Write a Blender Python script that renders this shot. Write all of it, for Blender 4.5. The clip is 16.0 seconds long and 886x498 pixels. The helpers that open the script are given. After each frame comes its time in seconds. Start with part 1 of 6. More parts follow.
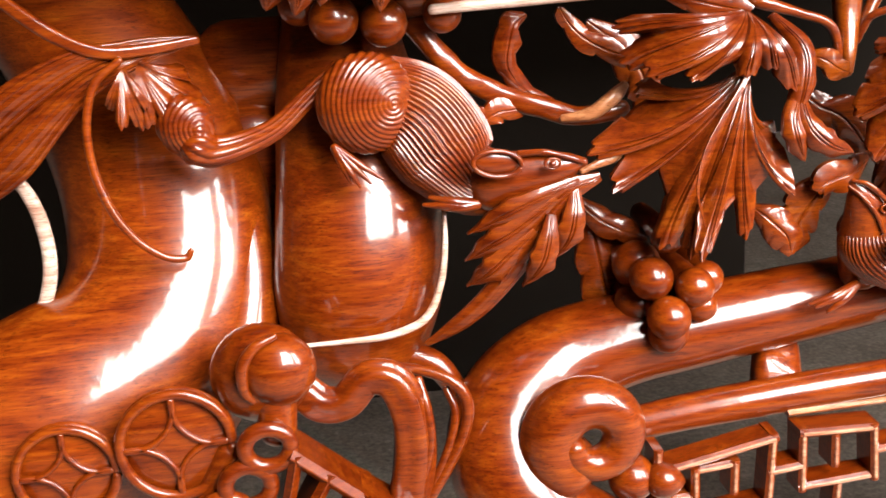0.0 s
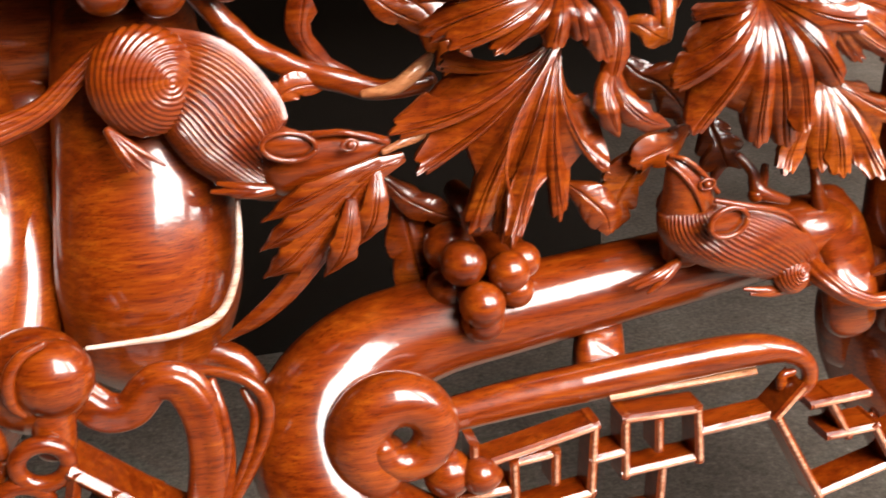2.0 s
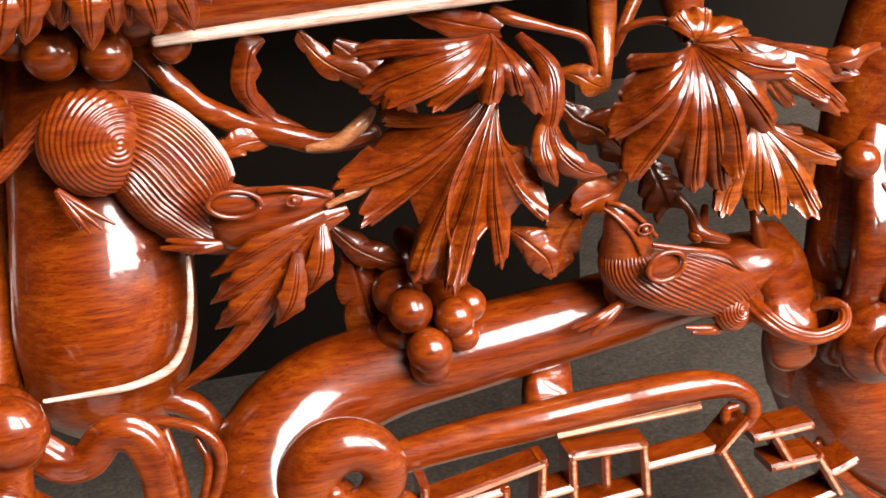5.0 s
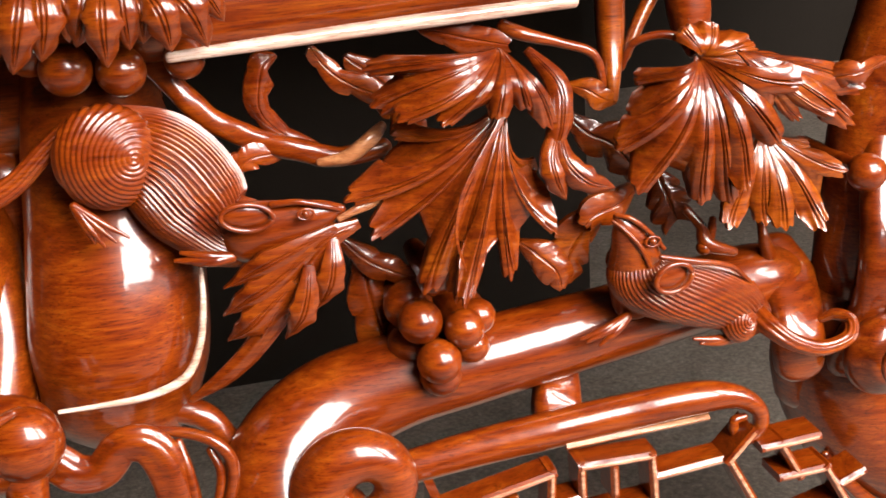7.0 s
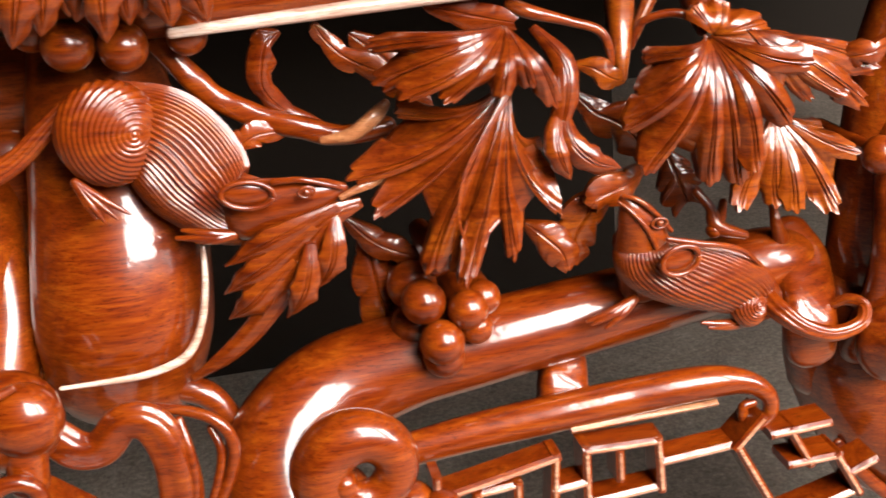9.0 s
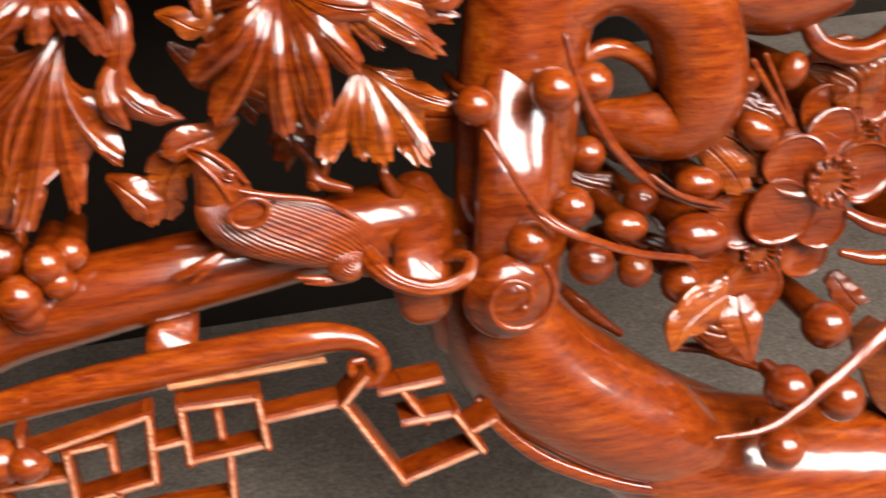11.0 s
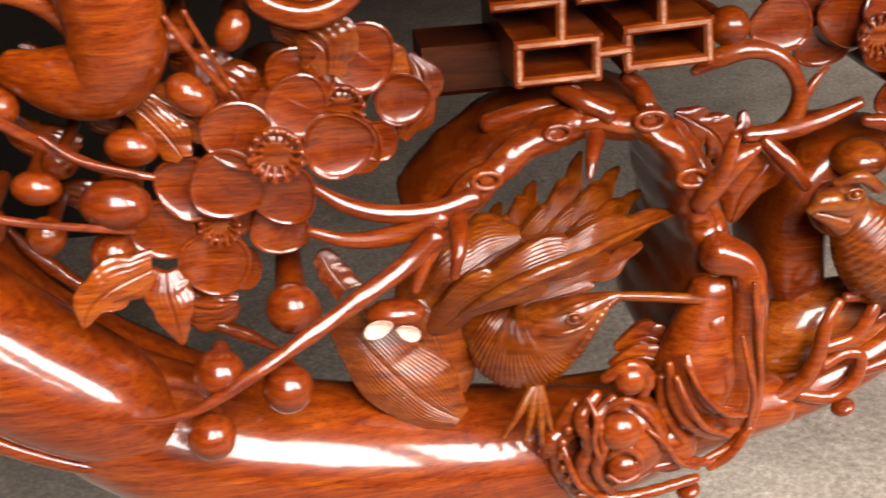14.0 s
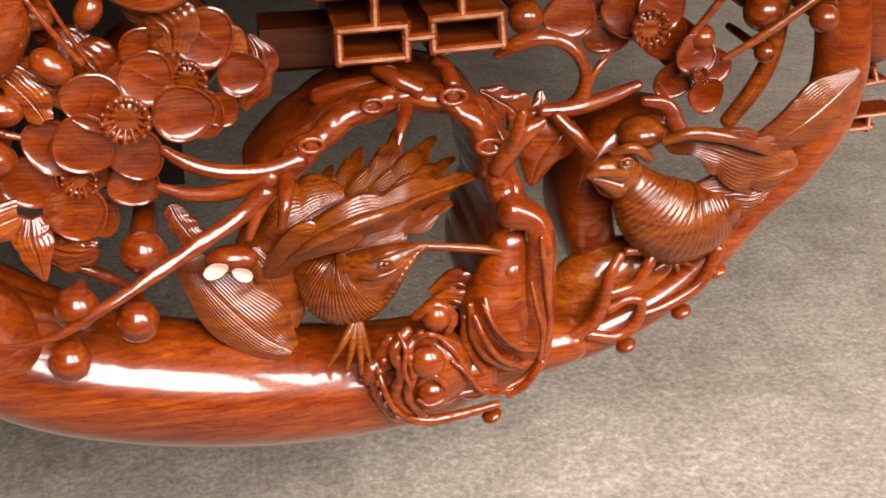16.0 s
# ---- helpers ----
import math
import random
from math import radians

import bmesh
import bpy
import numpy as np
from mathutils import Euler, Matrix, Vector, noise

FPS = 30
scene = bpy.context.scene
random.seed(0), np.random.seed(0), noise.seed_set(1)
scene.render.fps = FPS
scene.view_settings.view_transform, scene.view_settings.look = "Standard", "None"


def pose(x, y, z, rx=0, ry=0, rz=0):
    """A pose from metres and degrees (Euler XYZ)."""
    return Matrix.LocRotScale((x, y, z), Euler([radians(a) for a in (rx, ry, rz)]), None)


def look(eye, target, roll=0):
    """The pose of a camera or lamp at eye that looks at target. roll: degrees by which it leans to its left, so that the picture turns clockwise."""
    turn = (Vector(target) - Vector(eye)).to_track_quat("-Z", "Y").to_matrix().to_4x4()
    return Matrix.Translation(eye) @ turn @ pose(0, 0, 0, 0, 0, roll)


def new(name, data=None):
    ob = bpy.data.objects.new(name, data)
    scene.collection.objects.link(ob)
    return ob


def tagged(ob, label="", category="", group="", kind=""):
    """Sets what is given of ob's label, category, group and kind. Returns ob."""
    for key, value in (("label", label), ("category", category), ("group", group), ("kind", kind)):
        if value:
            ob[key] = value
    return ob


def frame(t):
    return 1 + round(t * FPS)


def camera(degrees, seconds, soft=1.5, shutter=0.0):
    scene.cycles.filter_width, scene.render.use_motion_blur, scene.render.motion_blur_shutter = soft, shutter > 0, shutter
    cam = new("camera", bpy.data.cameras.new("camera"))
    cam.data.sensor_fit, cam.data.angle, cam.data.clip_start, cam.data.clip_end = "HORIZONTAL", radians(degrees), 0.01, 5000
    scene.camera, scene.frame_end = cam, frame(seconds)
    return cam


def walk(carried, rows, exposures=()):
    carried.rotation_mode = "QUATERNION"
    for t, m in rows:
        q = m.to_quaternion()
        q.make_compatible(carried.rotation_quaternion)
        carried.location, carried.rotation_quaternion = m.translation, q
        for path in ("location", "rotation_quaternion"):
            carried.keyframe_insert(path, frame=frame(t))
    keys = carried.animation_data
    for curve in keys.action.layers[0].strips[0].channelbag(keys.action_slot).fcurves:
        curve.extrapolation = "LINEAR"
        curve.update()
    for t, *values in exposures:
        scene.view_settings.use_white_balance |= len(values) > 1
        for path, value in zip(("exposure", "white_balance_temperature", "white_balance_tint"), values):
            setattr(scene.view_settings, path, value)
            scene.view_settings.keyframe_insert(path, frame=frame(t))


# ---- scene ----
cam = camera(40.1, 16.0, soft=1.6, shutter=0.5)

PATH = [
    (0, (-0.14, -0.613, 0.153), (0.102, 1.279, -0.449), -3.4),
    (0.5, (-0.144, -0.585, 0.165), (0.167, 1.28, -0.487), -3.0),
    (1, (-0.126, -0.567, 0.156), (0.249, 1.277, -0.523), -2.7),
    (1.5, (-0.108, -0.566, 0.152), (0.304, 1.262, -0.547), -2.7),
    (2, (-0.087, -0.567, 0.16), (0.333, 1.255, -0.55), -2.9),
    (2.5, (-0.053, -0.576, 0.176), (0.373, 1.245, -0.532), -3.0),
    (3, (-0.045, -0.581, 0.18), (0.391, 1.241, -0.519), -3.2),
    (3.5, (-0.062, -0.579, 0.176), (0.372, 1.245, -0.518), -3.5),
    (4, (-0.066, -0.579, 0.18), (0.366, 1.24, -0.531), -3.7),
    (6.5, (-0.05, -0.588, 0.194), (0.361, 1.238, -0.512), -4.2),
    (7, (-0.061, -0.588, 0.194), (0.347, 1.241, -0.504), -4.2),
    (7.5, (-0.077, -0.585, 0.188), (0.325, 1.251, -0.494), -4.2),
    (8, (-0.089, -0.581, 0.191), (0.304, 1.255, -0.498), -4.2),
    (8.2, (-0.09, -0.581, 0.193), (0.305, 1.252, -0.502), -4.2),
    (10.3, (0.114, -0.609, 0.167), (0.365, 1.235, -0.565), -4.7),
    (10.5, (0.134, -0.612, 0.165), (0.399, 1.228, -0.572), -4.8),
    (11, (0.184, -0.63, 0.152), (0.509, 1.199, -0.59), -4.7),
    (11.5, (0.237, -0.661, 0.132), (0.626, 1.149, -0.625), -4.5),
    (12, (0.31, -0.682, 0.122), (0.699, 1.116, -0.661), -4.3),
    (12.5, (0.393, -0.685, 0.11), (0.732, 1.118, -0.687), -4.1),
    (13, (0.46, -0.674, 0.12), (0.757, 1.131, -0.688), -3.3),
    (13.5, (0.508, -0.645, 0.143), (0.763, 1.151, -0.699), -2.4),
    (14, (0.557, -0.629, 0.139), (0.796, 1.161, -0.722), -1.7),
    (14.5, (0.606, -0.614, 0.137), (0.858, 1.16, -0.751), -0.6),
    (15, (0.596, -0.718, 0.194), (0.914, 1.029, -0.726), 0.7),
    (15.5, (0.603, -0.746, 0.197), (0.944, 0.997, -0.722), 1.0),
    (16, (0.61, -0.76, 0.182), (0.959, 0.991, -0.719), 0.7),
]
walk(cam, [(t, look(eye, target, roll)) for t, eye, target, roll in PATH], exposures=[(0, 0.25), (3, 0.1), (8, 0.12), (11, 0.03), (13, -0.15), (14.5, -0.1), (15.2, 0.02), (16, -0.25)])

# ---- light ----
world = bpy.data.worlds.new("daylight")
scene.world = world
world.use_nodes = True
_n = world.node_tree.nodes
_sky = _n.new("ShaderNodeTexSky")
_sky.sky_type, _sky.sun_disc, _sky.sun_elevation, _sky.sun_rotation = "NISHITA", False, radians(50), radians(200)
world.node_tree.links.new(_sky.outputs[0], _n["Background"].inputs[0])
_n["Background"].inputs[1].default_value = 0.05

FLOOR_Z = -0.62


def window_lamp(x, y, z, wide, high, power, target, tint=(1.0, 0.95, 0.90)):
    lamp = bpy.data.lights.new("window_light", "AREA")
    lamp.shape, lamp.size, lamp.size_y, lamp.energy, lamp.color = "RECTANGLE", wide, high, power, tint
    ob = new("window_light", lamp)
    ob.matrix_world = look((x, y, z), target)
    return ob


window_lamp(0.95, -2.02, 1.85, 1.42, 2.4, 445, (0.95, 0, 1.85))
window_lamp(2.85, -2.02, 1.85, 1.42, 2.4, 480, (2.85, 0, 1.85))

# ---- materials ----


def node_material(name):
    m = bpy.data.materials.new(name)
    m.use_nodes = True
    nt = m.node_tree
    return m, nt, nt.nodes["Principled BSDF"]


def ramp(nt, fac, stops):
    r = nt.nodes.new("ShaderNodeValToRGB")
    while len(r.color_ramp.elements) < len(stops):
        r.color_ramp.elements.new(0.5)
    for e, (p, c) in zip(r.color_ramp.elements, stops):
        e.position, e.color = p, (*c, 1)
    nt.links.new(fac, r.inputs[0])
    return r.outputs[0]


def noise_tex(nt, vec, scale, detail=4.0, rough=0.55, distortion=0.0):
    n = nt.nodes.new("ShaderNodeTexNoise")
    n.inputs["Scale"].default_value, n.inputs["Detail"].default_value = scale, detail
    n.inputs["Roughness"].default_value, n.inputs["Distortion"].default_value = rough, distortion
    nt.links.new(vec, n.inputs["Vector"])
    return n.outputs["Fac"]


def mapped(nt, scale, turn=(0, 0, 0)):
    c, m = nt.nodes.new("ShaderNodeTexCoord"), nt.nodes.new("ShaderNodeMapping")
    m.inputs["Scale"].default_value = scale
    m.inputs["Rotation"].default_value = [radians(a) for a in turn]
    nt.links.new(c.outputs["Object"], m.inputs["Vector"])
    return m.outputs["Vector"]


def mixed(nt, kind, a, b, fac):
    m = nt.nodes.new("ShaderNodeMix")
    m.data_type, m.blend_type = "RGBA", kind
    m.inputs[0].default_value = fac
    nt.links.new(a, m.inputs[6])
    nt.links.new(b, m.inputs[7])
    return m.outputs[2]


def bumped(nt, bsdf, height, strength, distance, coat=False):
    b = nt.nodes.new("ShaderNodeBump")
    b.inputs["Strength"].default_value, b.inputs["Distance"].default_value = strength, distance
    nt.links.new(height, b.inputs["Height"])
    nt.links.new(b.outputs[0], bsdf.inputs["Normal"])
    if coat:
        nt.links.new(b.outputs[0], bsdf.inputs["Coat Normal"])


def lacquered_wood(name, dark, mid, light, turn=(0, 8, 0), gloss=0.075, coat=1.0, lines=1.0, hatch=0.0, hatch_turn=(0, 30, 0)):
    m, nt, p = node_material(name)
    dark, mid, light = ([c * 0.84 for c in tint] for tint in (dark, mid, light))
    grain = noise_tex(nt, mapped(nt, (9, 60, 150), turn), 3.0, 6, 0.6, 0.5)
    broad = noise_tex(nt, mapped(nt, (6, 22, 34), turn), 1.6, 5, 0.6, 1.6)
    pores = noise_tex(nt, mapped(nt, (60, 500, 900), turn), 1.6, 3, 0.7)
    base = ramp(nt, grain, [(0.27, dark), (0.5, mid), (0.75, light)])
    tone = ramp(nt, broad, [(0.27, (0.42, 0.28, 0.22)), (0.44, (0.86, 0.78, 0.7)), (0.56, (1.05, 1.08, 1.05)), (0.76, (1.28, 1.75, 1.7))])
    streak = ramp(nt, pores, [(0.36, (0.36, 0.26, 0.22)), (0.47, (1, 1, 1))])
    colour = mixed(nt, "MULTIPLY", base, tone, 0.95)
    colour = mixed(nt, "MULTIPLY", colour, streak, 0.8 * lines)
    own = nt.nodes.new("ShaderNodeObjectInfo")
    colour = mixed(nt, "MULTIPLY", colour, ramp(nt, own.outputs["Random"], [(0.0, (0.80, 0.72, 0.7)), (1.0, (1.12, 1.16, 1.15))]), 0.9)
    nt.links.new(colour, p.inputs["Base Color"])
    p.inputs["Roughness"].default_value = 0.3
    p.inputs["Coat Weight"].default_value = coat
    rough = nt.nodes.new("ShaderNodeMapRange")
    rough.inputs["To Min"].default_value, rough.inputs["To Max"].default_value = gloss * 0.6, gloss * 1.7
    nt.links.new(broad, rough.inputs["Value"])
    nt.links.new(rough.outputs[0], p.inputs["Coat Roughness"])
    p.inputs["Specular IOR Level"].default_value = 0.2
    p.inputs["Coat IOR"].default_value = 1.36
    wave = noise_tex(nt, mapped(nt, (60, 60, 60)), 0.7, 4, 0.55)
    if not hatch:
        bumped(nt, p, wave, 0.12, 0.003, True)
        return m
    cuts = nt.nodes.new("ShaderNodeTexWave")
    cuts.inputs["Scale"].default_value, cuts.inputs["Distortion"].default_value = hatch, 2.5
    cuts.inputs["Detail"].default_value, cuts.inputs["Detail Scale"].default_value = 1.0, 0.25
    nt.links.new(mapped(nt, (1, 1, 1), hatch_turn), cuts.inputs["Vector"])
    bumped(nt, p, cuts.outputs["Fac"], 0.14, 0.0010)
    return m


WOOD = lacquered_wood("red_rosewood", (0.0846, 0.0090, 0.0006), (0.1582, 0.0228, 0.0012), (0.2281, 0.0448, 0.0024))
WOOD_UP = lacquered_wood("red_rosewood_upright", (0.0883, 0.0094, 0.0006), (0.1619, 0.0238, 0.0012), (0.2355, 0.0470, 0.0026), turn=(0, 80, 0))
WOOD_GOLD = lacquered_wood("golden_rosewood", (0.1030, 0.0137, 0.0007), (0.1913, 0.0362, 0.0018), (0.2722, 0.0665, 0.0041), turn=(0, 40, 0))
WOOD_LEAF = lacquered_wood("leaf_rosewood", (0.0699, 0.0076, 0.0005), (0.1362, 0.0199, 0.0012), (0.2060, 0.0397, 0.0022), turn=(0, 65, 0), gloss=0.07)
# Darker, duller copy of the rosewood, with shade put into its colour.
WOOD_SHADED = lacquered_wood("shaded_rosewood", (0.0158, 0.0024, 0.0005), (0.0356, 0.0064, 0.0008), (0.0593, 0.0121, 0.0013), gloss=0.4, coat=0.2)
WOOD_PLUMAGE = lacquered_wood("feathered_rosewood", (0.0600, 0.0080, 0.0005), (0.1360, 0.0250, 0.0012), (0.2150, 0.0510, 0.0026), turn=(0, 40, 0), gloss=0.09, coat=0.9, hatch=150, hatch_turn=(0, 38, 0))
# Pale tint that paints highlights onto rims, lips and small lobes.
GLINT_EDGE = lacquered_wood("painted_glint", (0.36, 0.18, 0.13), (0.55, 0.38, 0.32), (0.68, 0.54, 0.5), gloss=0.12)
# Paler tint for the highlight painted along each fret bar.
FRET_GLINT = lacquered_wood("fret_glint", (0.22, 0.07, 0.03), (0.40, 0.18, 0.11), (0.56, 0.34, 0.25), gloss=0.1)
# Bare pale wood of cut twigs; also paints the moulding's lower highlight.
RAW_AND_GLINT = lacquered_wood("bare_grain_and_glint", (0.20, 0.060, 0.022), (0.32, 0.12, 0.05), (0.42, 0.20, 0.09), gloss=0.2, coat=0.8)


def concrete():
    m, nt, p = node_material("worn_concrete")
    big = noise_tex(nt, mapped(nt, (1, 1, 1)), 7.0, 8, 0.72, 0.2)
    spots = noise_tex(nt, mapped(nt, (1, 1, 1)), 55, 6, 0.78)
    fine = noise_tex(nt, mapped(nt, (1, 1, 1)), 130, 3, 0.7)
    base = ramp(nt, big, [(0.3, (0.182, 0.148, 0.121)), (0.5, (0.248, 0.206, 0.171)), (0.72, (0.315, 0.266, 0.224))])
    mott = ramp(nt, spots, [(0.28, (0.36, 0.33, 0.31)), (0.42, (0.92, 0.92, 0.92)), (0.58, (1.08, 1.08, 1.08)), (0.7, (1.75, 1.75, 1.75))])
    grit = ramp(nt, fine, [(0.28, (0.5, 0.48, 0.46)), (0.5, (1.0, 1.0, 1.0)), (0.68, (1.55, 1.54, 1.5))])
    nt.links.new(mixed(nt, "MULTIPLY", mixed(nt, "MULTIPLY", base, mott, 0.8), grit, 0.7), p.inputs["Base Color"])
    p.inputs["Roughness"].default_value = 0.65
    p.inputs["Specular IOR Level"].default_value = 0.25
    bumped(nt, p, fine, 0.45, 0.002)
    return m


def plain_paint(name, colour, rough=0.8):
    m, nt, p = node_material(name)
    v = noise_tex(nt, mapped(nt, (1, 1, 1)), 3.0, 5, 0.6)
    nt.links.new(ramp(nt, v, [(0.3, [c * 0.82 for c in colour]), (0.7, colour)]), p.inputs["Base Color"])
    p.inputs["Roughness"].default_value = rough
    p.inputs["Specular IOR Level"].default_value = 0.15
    bumped(nt, p, noise_tex(nt, mapped(nt, (1, 1, 1)), 90, 3), 0.2, 0.002)
    return m


CONCRETE = concrete()
PLASTER = plain_paint("brown_plaster", (0.05, 0.037, 0.028))
# Near-black paint that puts the gloom behind the carving into the colour.
SHADE_PAINT = plain_paint("gloom_paint", (0.014, 0.010, 0.007))

# ---- mesh helpers ----


def spread(points, n):
    """n + 1 places along a smooth curve through the given rows."""
    p = np.array(points, float)
    p = np.vstack([2 * p[0] - p[1], p, 2 * p[-1] - p[-2]])
    out = []
    for s in np.linspace(0, len(points) - 1 - 1e-9, n + 1):
        i, f = int(s), s - int(s)
        a, b, c, d = p[i], p[i + 1], p[i + 2], p[i + 3]
        out.append(0.5 * (2 * b + (c - a) * f + (2 * a - 5 * b + 4 * c - d) * f * f + (3 * b - a - 3 * c + d) * f ** 3))
    return np.array(out)


def frames_along(q):
    """The tangent, the way across it in the panel's plane, and the way to the viewer, at each place."""
    t = np.gradient(q, axis=0)
    t /= np.linalg.norm(t, axis=1, keepdims=True) + 1e-12
    front = np.array([0.0, -1.0, 0.0])
    across = np.cross(t, front)
    size = np.linalg.norm(across, axis=1, keepdims=True)
    across = np.where(size > 0.15, across / (size + 1e-12), np.array([1.0, 0, 0]))
    for i in range(1, len(across)):
        if across[i] @ across[i - 1] < 0:
            across[i] *= -1
    return t, across, np.cross(across, t)


def add_grid(bm, rows, ring=False, ends=False):
    """Joins rows of places into one skin."""
    v = [[bm.verts.new(p) for p in row] for row in rows]
    m = len(v[0])
    for a, b in zip(v, v[1:]):
        for i in range(m if ring else m - 1):
            j = (i + 1) % m
            bm.faces.new((a[i], a[j], b[j], b[i]))
    if ends:
        bm.faces.new(v[0][::-1])
        bm.faces.new(v[-1])
    return v


def add_tube(bm, points, n=0, ring=20, flat=1.0, grooves=0, deep=0.0, rings=0, ring_deep=0.0, twist=0.0, box=0.0, caps=True, rough=0.0):
    """A swept, tapered body along rows of (x, y, z, radius). grooves run along it, rings round it; box squares its section."""
    n = n or 8 * (len(points) - 1)
    q = spread(points, n)
    r = np.maximum(q[:, 3], 0.0004)
    q = q[:, :3]
    t, b, f = frames_along(q)
    s = np.linspace(0, 1, n + 1)
    if caps:
        k = np.array([0.15, 0.5, 0.8, 0.95])
        head, tail = q[0] - t[0] * r[0] * np.sqrt(1 - k ** 2)[:, None] * 0.8, q[-1] + t[-1] * r[-1] * np.sqrt(1 - k[::-1] ** 2)[:, None] * 0.8
        q, r = np.vstack([head, q, tail]), np.concatenate([r[0] * k, r, r[-1] * k[::-1]])
        t, b, f = (np.vstack([a[:1].repeat(4, 0), a, a[-1:].repeat(4, 0)]) for a in (t, b, f))
        s = np.concatenate([np.zeros(4), s, np.ones(4)])
    ang = np.linspace(0, 2 * math.pi, ring, endpoint=False)
    ca, sa = np.cos(ang), np.sin(ang)
    if box:
        lift = 1 / (np.abs(ca) ** box + np.abs(sa) ** box) ** (1 / box)
        ca, sa = ca * lift, sa * lift
    rows = []
    for i in range(len(q)):
        k = np.ones(ring)
        if grooves:
            k -= deep * (0.5 + 0.5 * np.cos(grooves * ang + twist * s[i])) ** 1.5
        if rough:
            k += np.array([rough * noise.noise(Vector(q[i]) * 55 + Vector((0, 0, 0.9 * math.cos(w)))) + 0.5 * rough * noise.noise(Vector(q[i]) * 130 + Vector((math.sin(w), math.cos(w), 0))) for w in ang])
        if rings:
            k -= ring_deep * (0.5 + 0.5 * math.cos(2 * math.pi * rings * s[i]))
        rows.append(q[i] + r[i] * k[:, None] * (ca[:, None] * b[i] + flat * sa[:, None] * f[i]))
    add_grid(bm, rows, True, True)
    return bm


def add_ball(bm, c, r, flat=1.0, tall=1.0, lean=0.0, swirl=0.0, deep=0.05, at=(0, 0), u=28, v=16, tip=0.0):
    """A rounded boss. swirl: the number of carved rings round the point at; lean: degrees in the panel's plane."""
    rows, cl, sl = [], math.cos(radians(lean)), math.sin(radians(lean))
    for i in range(v + 1):
        lat = math.pi * (i / v - 0.5)
        row = []
        for j in range(u):
            lon = 2 * math.pi * j / u
            x, z, y = math.cos(lat) * math.cos(lon), math.cos(lat) * math.sin(lon), math.sin(lat)
            k = 1.0
            if swirl:
                rho, az = math.hypot(x - at[0], z - at[1]), math.atan2(z - at[1], x - at[0])
                k -= deep * (0.5 + 0.5 * math.cos(2 * math.pi * swirl * rho + az)) ** 1.5
            x, z = x * (1 + tip * max(0, x) ** 6), z * tall
            row.append((c[0] + r * k * (x * cl - z * sl), c[1] + r * k * y * flat, c[2] + r * k * (x * sl + z * cl)))
        rows.append(row)
    rows[0] = [tuple(np.mean(rows[0], 0) + 1e-5 * np.array([math.cos(a), 0, math.sin(a)])) for a in np.linspace(0, 6.28, u, endpoint=False)]
    rows[-1] = [tuple(np.mean(rows[-1], 0) + 1e-5 * np.array([math.cos(a), 0, math.sin(a)])) for a in np.linspace(0, 6.28, u, endpoint=False)]
    add_grid(bm, rows, True, True)
    return bm


def add_sheet(bm, rows, thick):
    """A carved sheet with a back and an edge; rows of places on its front."""
    rows = np.array(rows, float)
    back = rows + np.array([0, thick, 0])
    a = add_grid(bm, rows)
    b = add_grid(bm, back[:, ::-1])
    n, m = len(a), len(a[0])
    for i in range(n - 1):
        bm.faces.new((a[i][0], a[i + 1][0], b[i + 1][m - 1], b[i][m - 1]))
        bm.faces.new((a[i + 1][m - 1], a[i][m - 1], b[i][0], b[i + 1][0]))
    for i in range(m - 1):
        bm.faces.new((a[0][i + 1], a[0][i], b[0][m - 1 - i], b[0][m - 2 - i]))
        bm.faces.new((a[n - 1][i], a[n - 1][i + 1], b[n - 1][m - 2 - i], b[n - 1][m - 1 - i]))
    return bm


def add_leaf(bm, spine, lobes=4.0, cut=0.3, cup=0.25, vein=0.05, thick=0.004, slant=0.6, lines=0, line_deep=0.0, n=56, m=33, phase=0.0):
    """A lobed leaf along rows of (x, y, z, half width): pointed lobes, a ridged midrib and a carved vein to each lobe."""
    q = spread(spine, n)
    w, q = np.maximum(q[:, 3], 0.0003), q[:, :3]
    t, b, f = frames_along(q)
    rows = []
    for i in range(n + 1):
        s = i / n
        row = []
        for u in np.linspace(-1, 1, m):
            au = abs(u)
            ph = s * lobes + phase + (0.5 if u > 0 else 0.0)
            saw = ph - math.floor(ph)
            edge = 1 - cut * (2 * abs(saw - 0.55)) ** 1.6
            vph = (s + slant * 0.12 * au) * lobes + phase + (0.5 if u > 0 else 0.0)
            vsaw = abs((vph - math.floor(vph)) - 0.5)
            h = -cup * w[i] * au ** 2 - vein * w[i] * math.exp(-(au / 0.05) ** 2) * 2
            h += vein * w[i] * (0.5 - vsaw) * 4 * au - vein * w[i] * math.exp(-(vsaw / 0.05) ** 2) * au
            if lines:
                h -= line_deep * w[i] * (0.5 + 0.5 * math.cos(2 * math.pi * lines * au)) ** 2
            row.append(q[i] + b[i] * u * w[i] * edge + f[i] * h + t[i] * slant * w[i] * edge * au ** 1.5)
        rows.append(row)
    return add_sheet(bm, rows, thick)


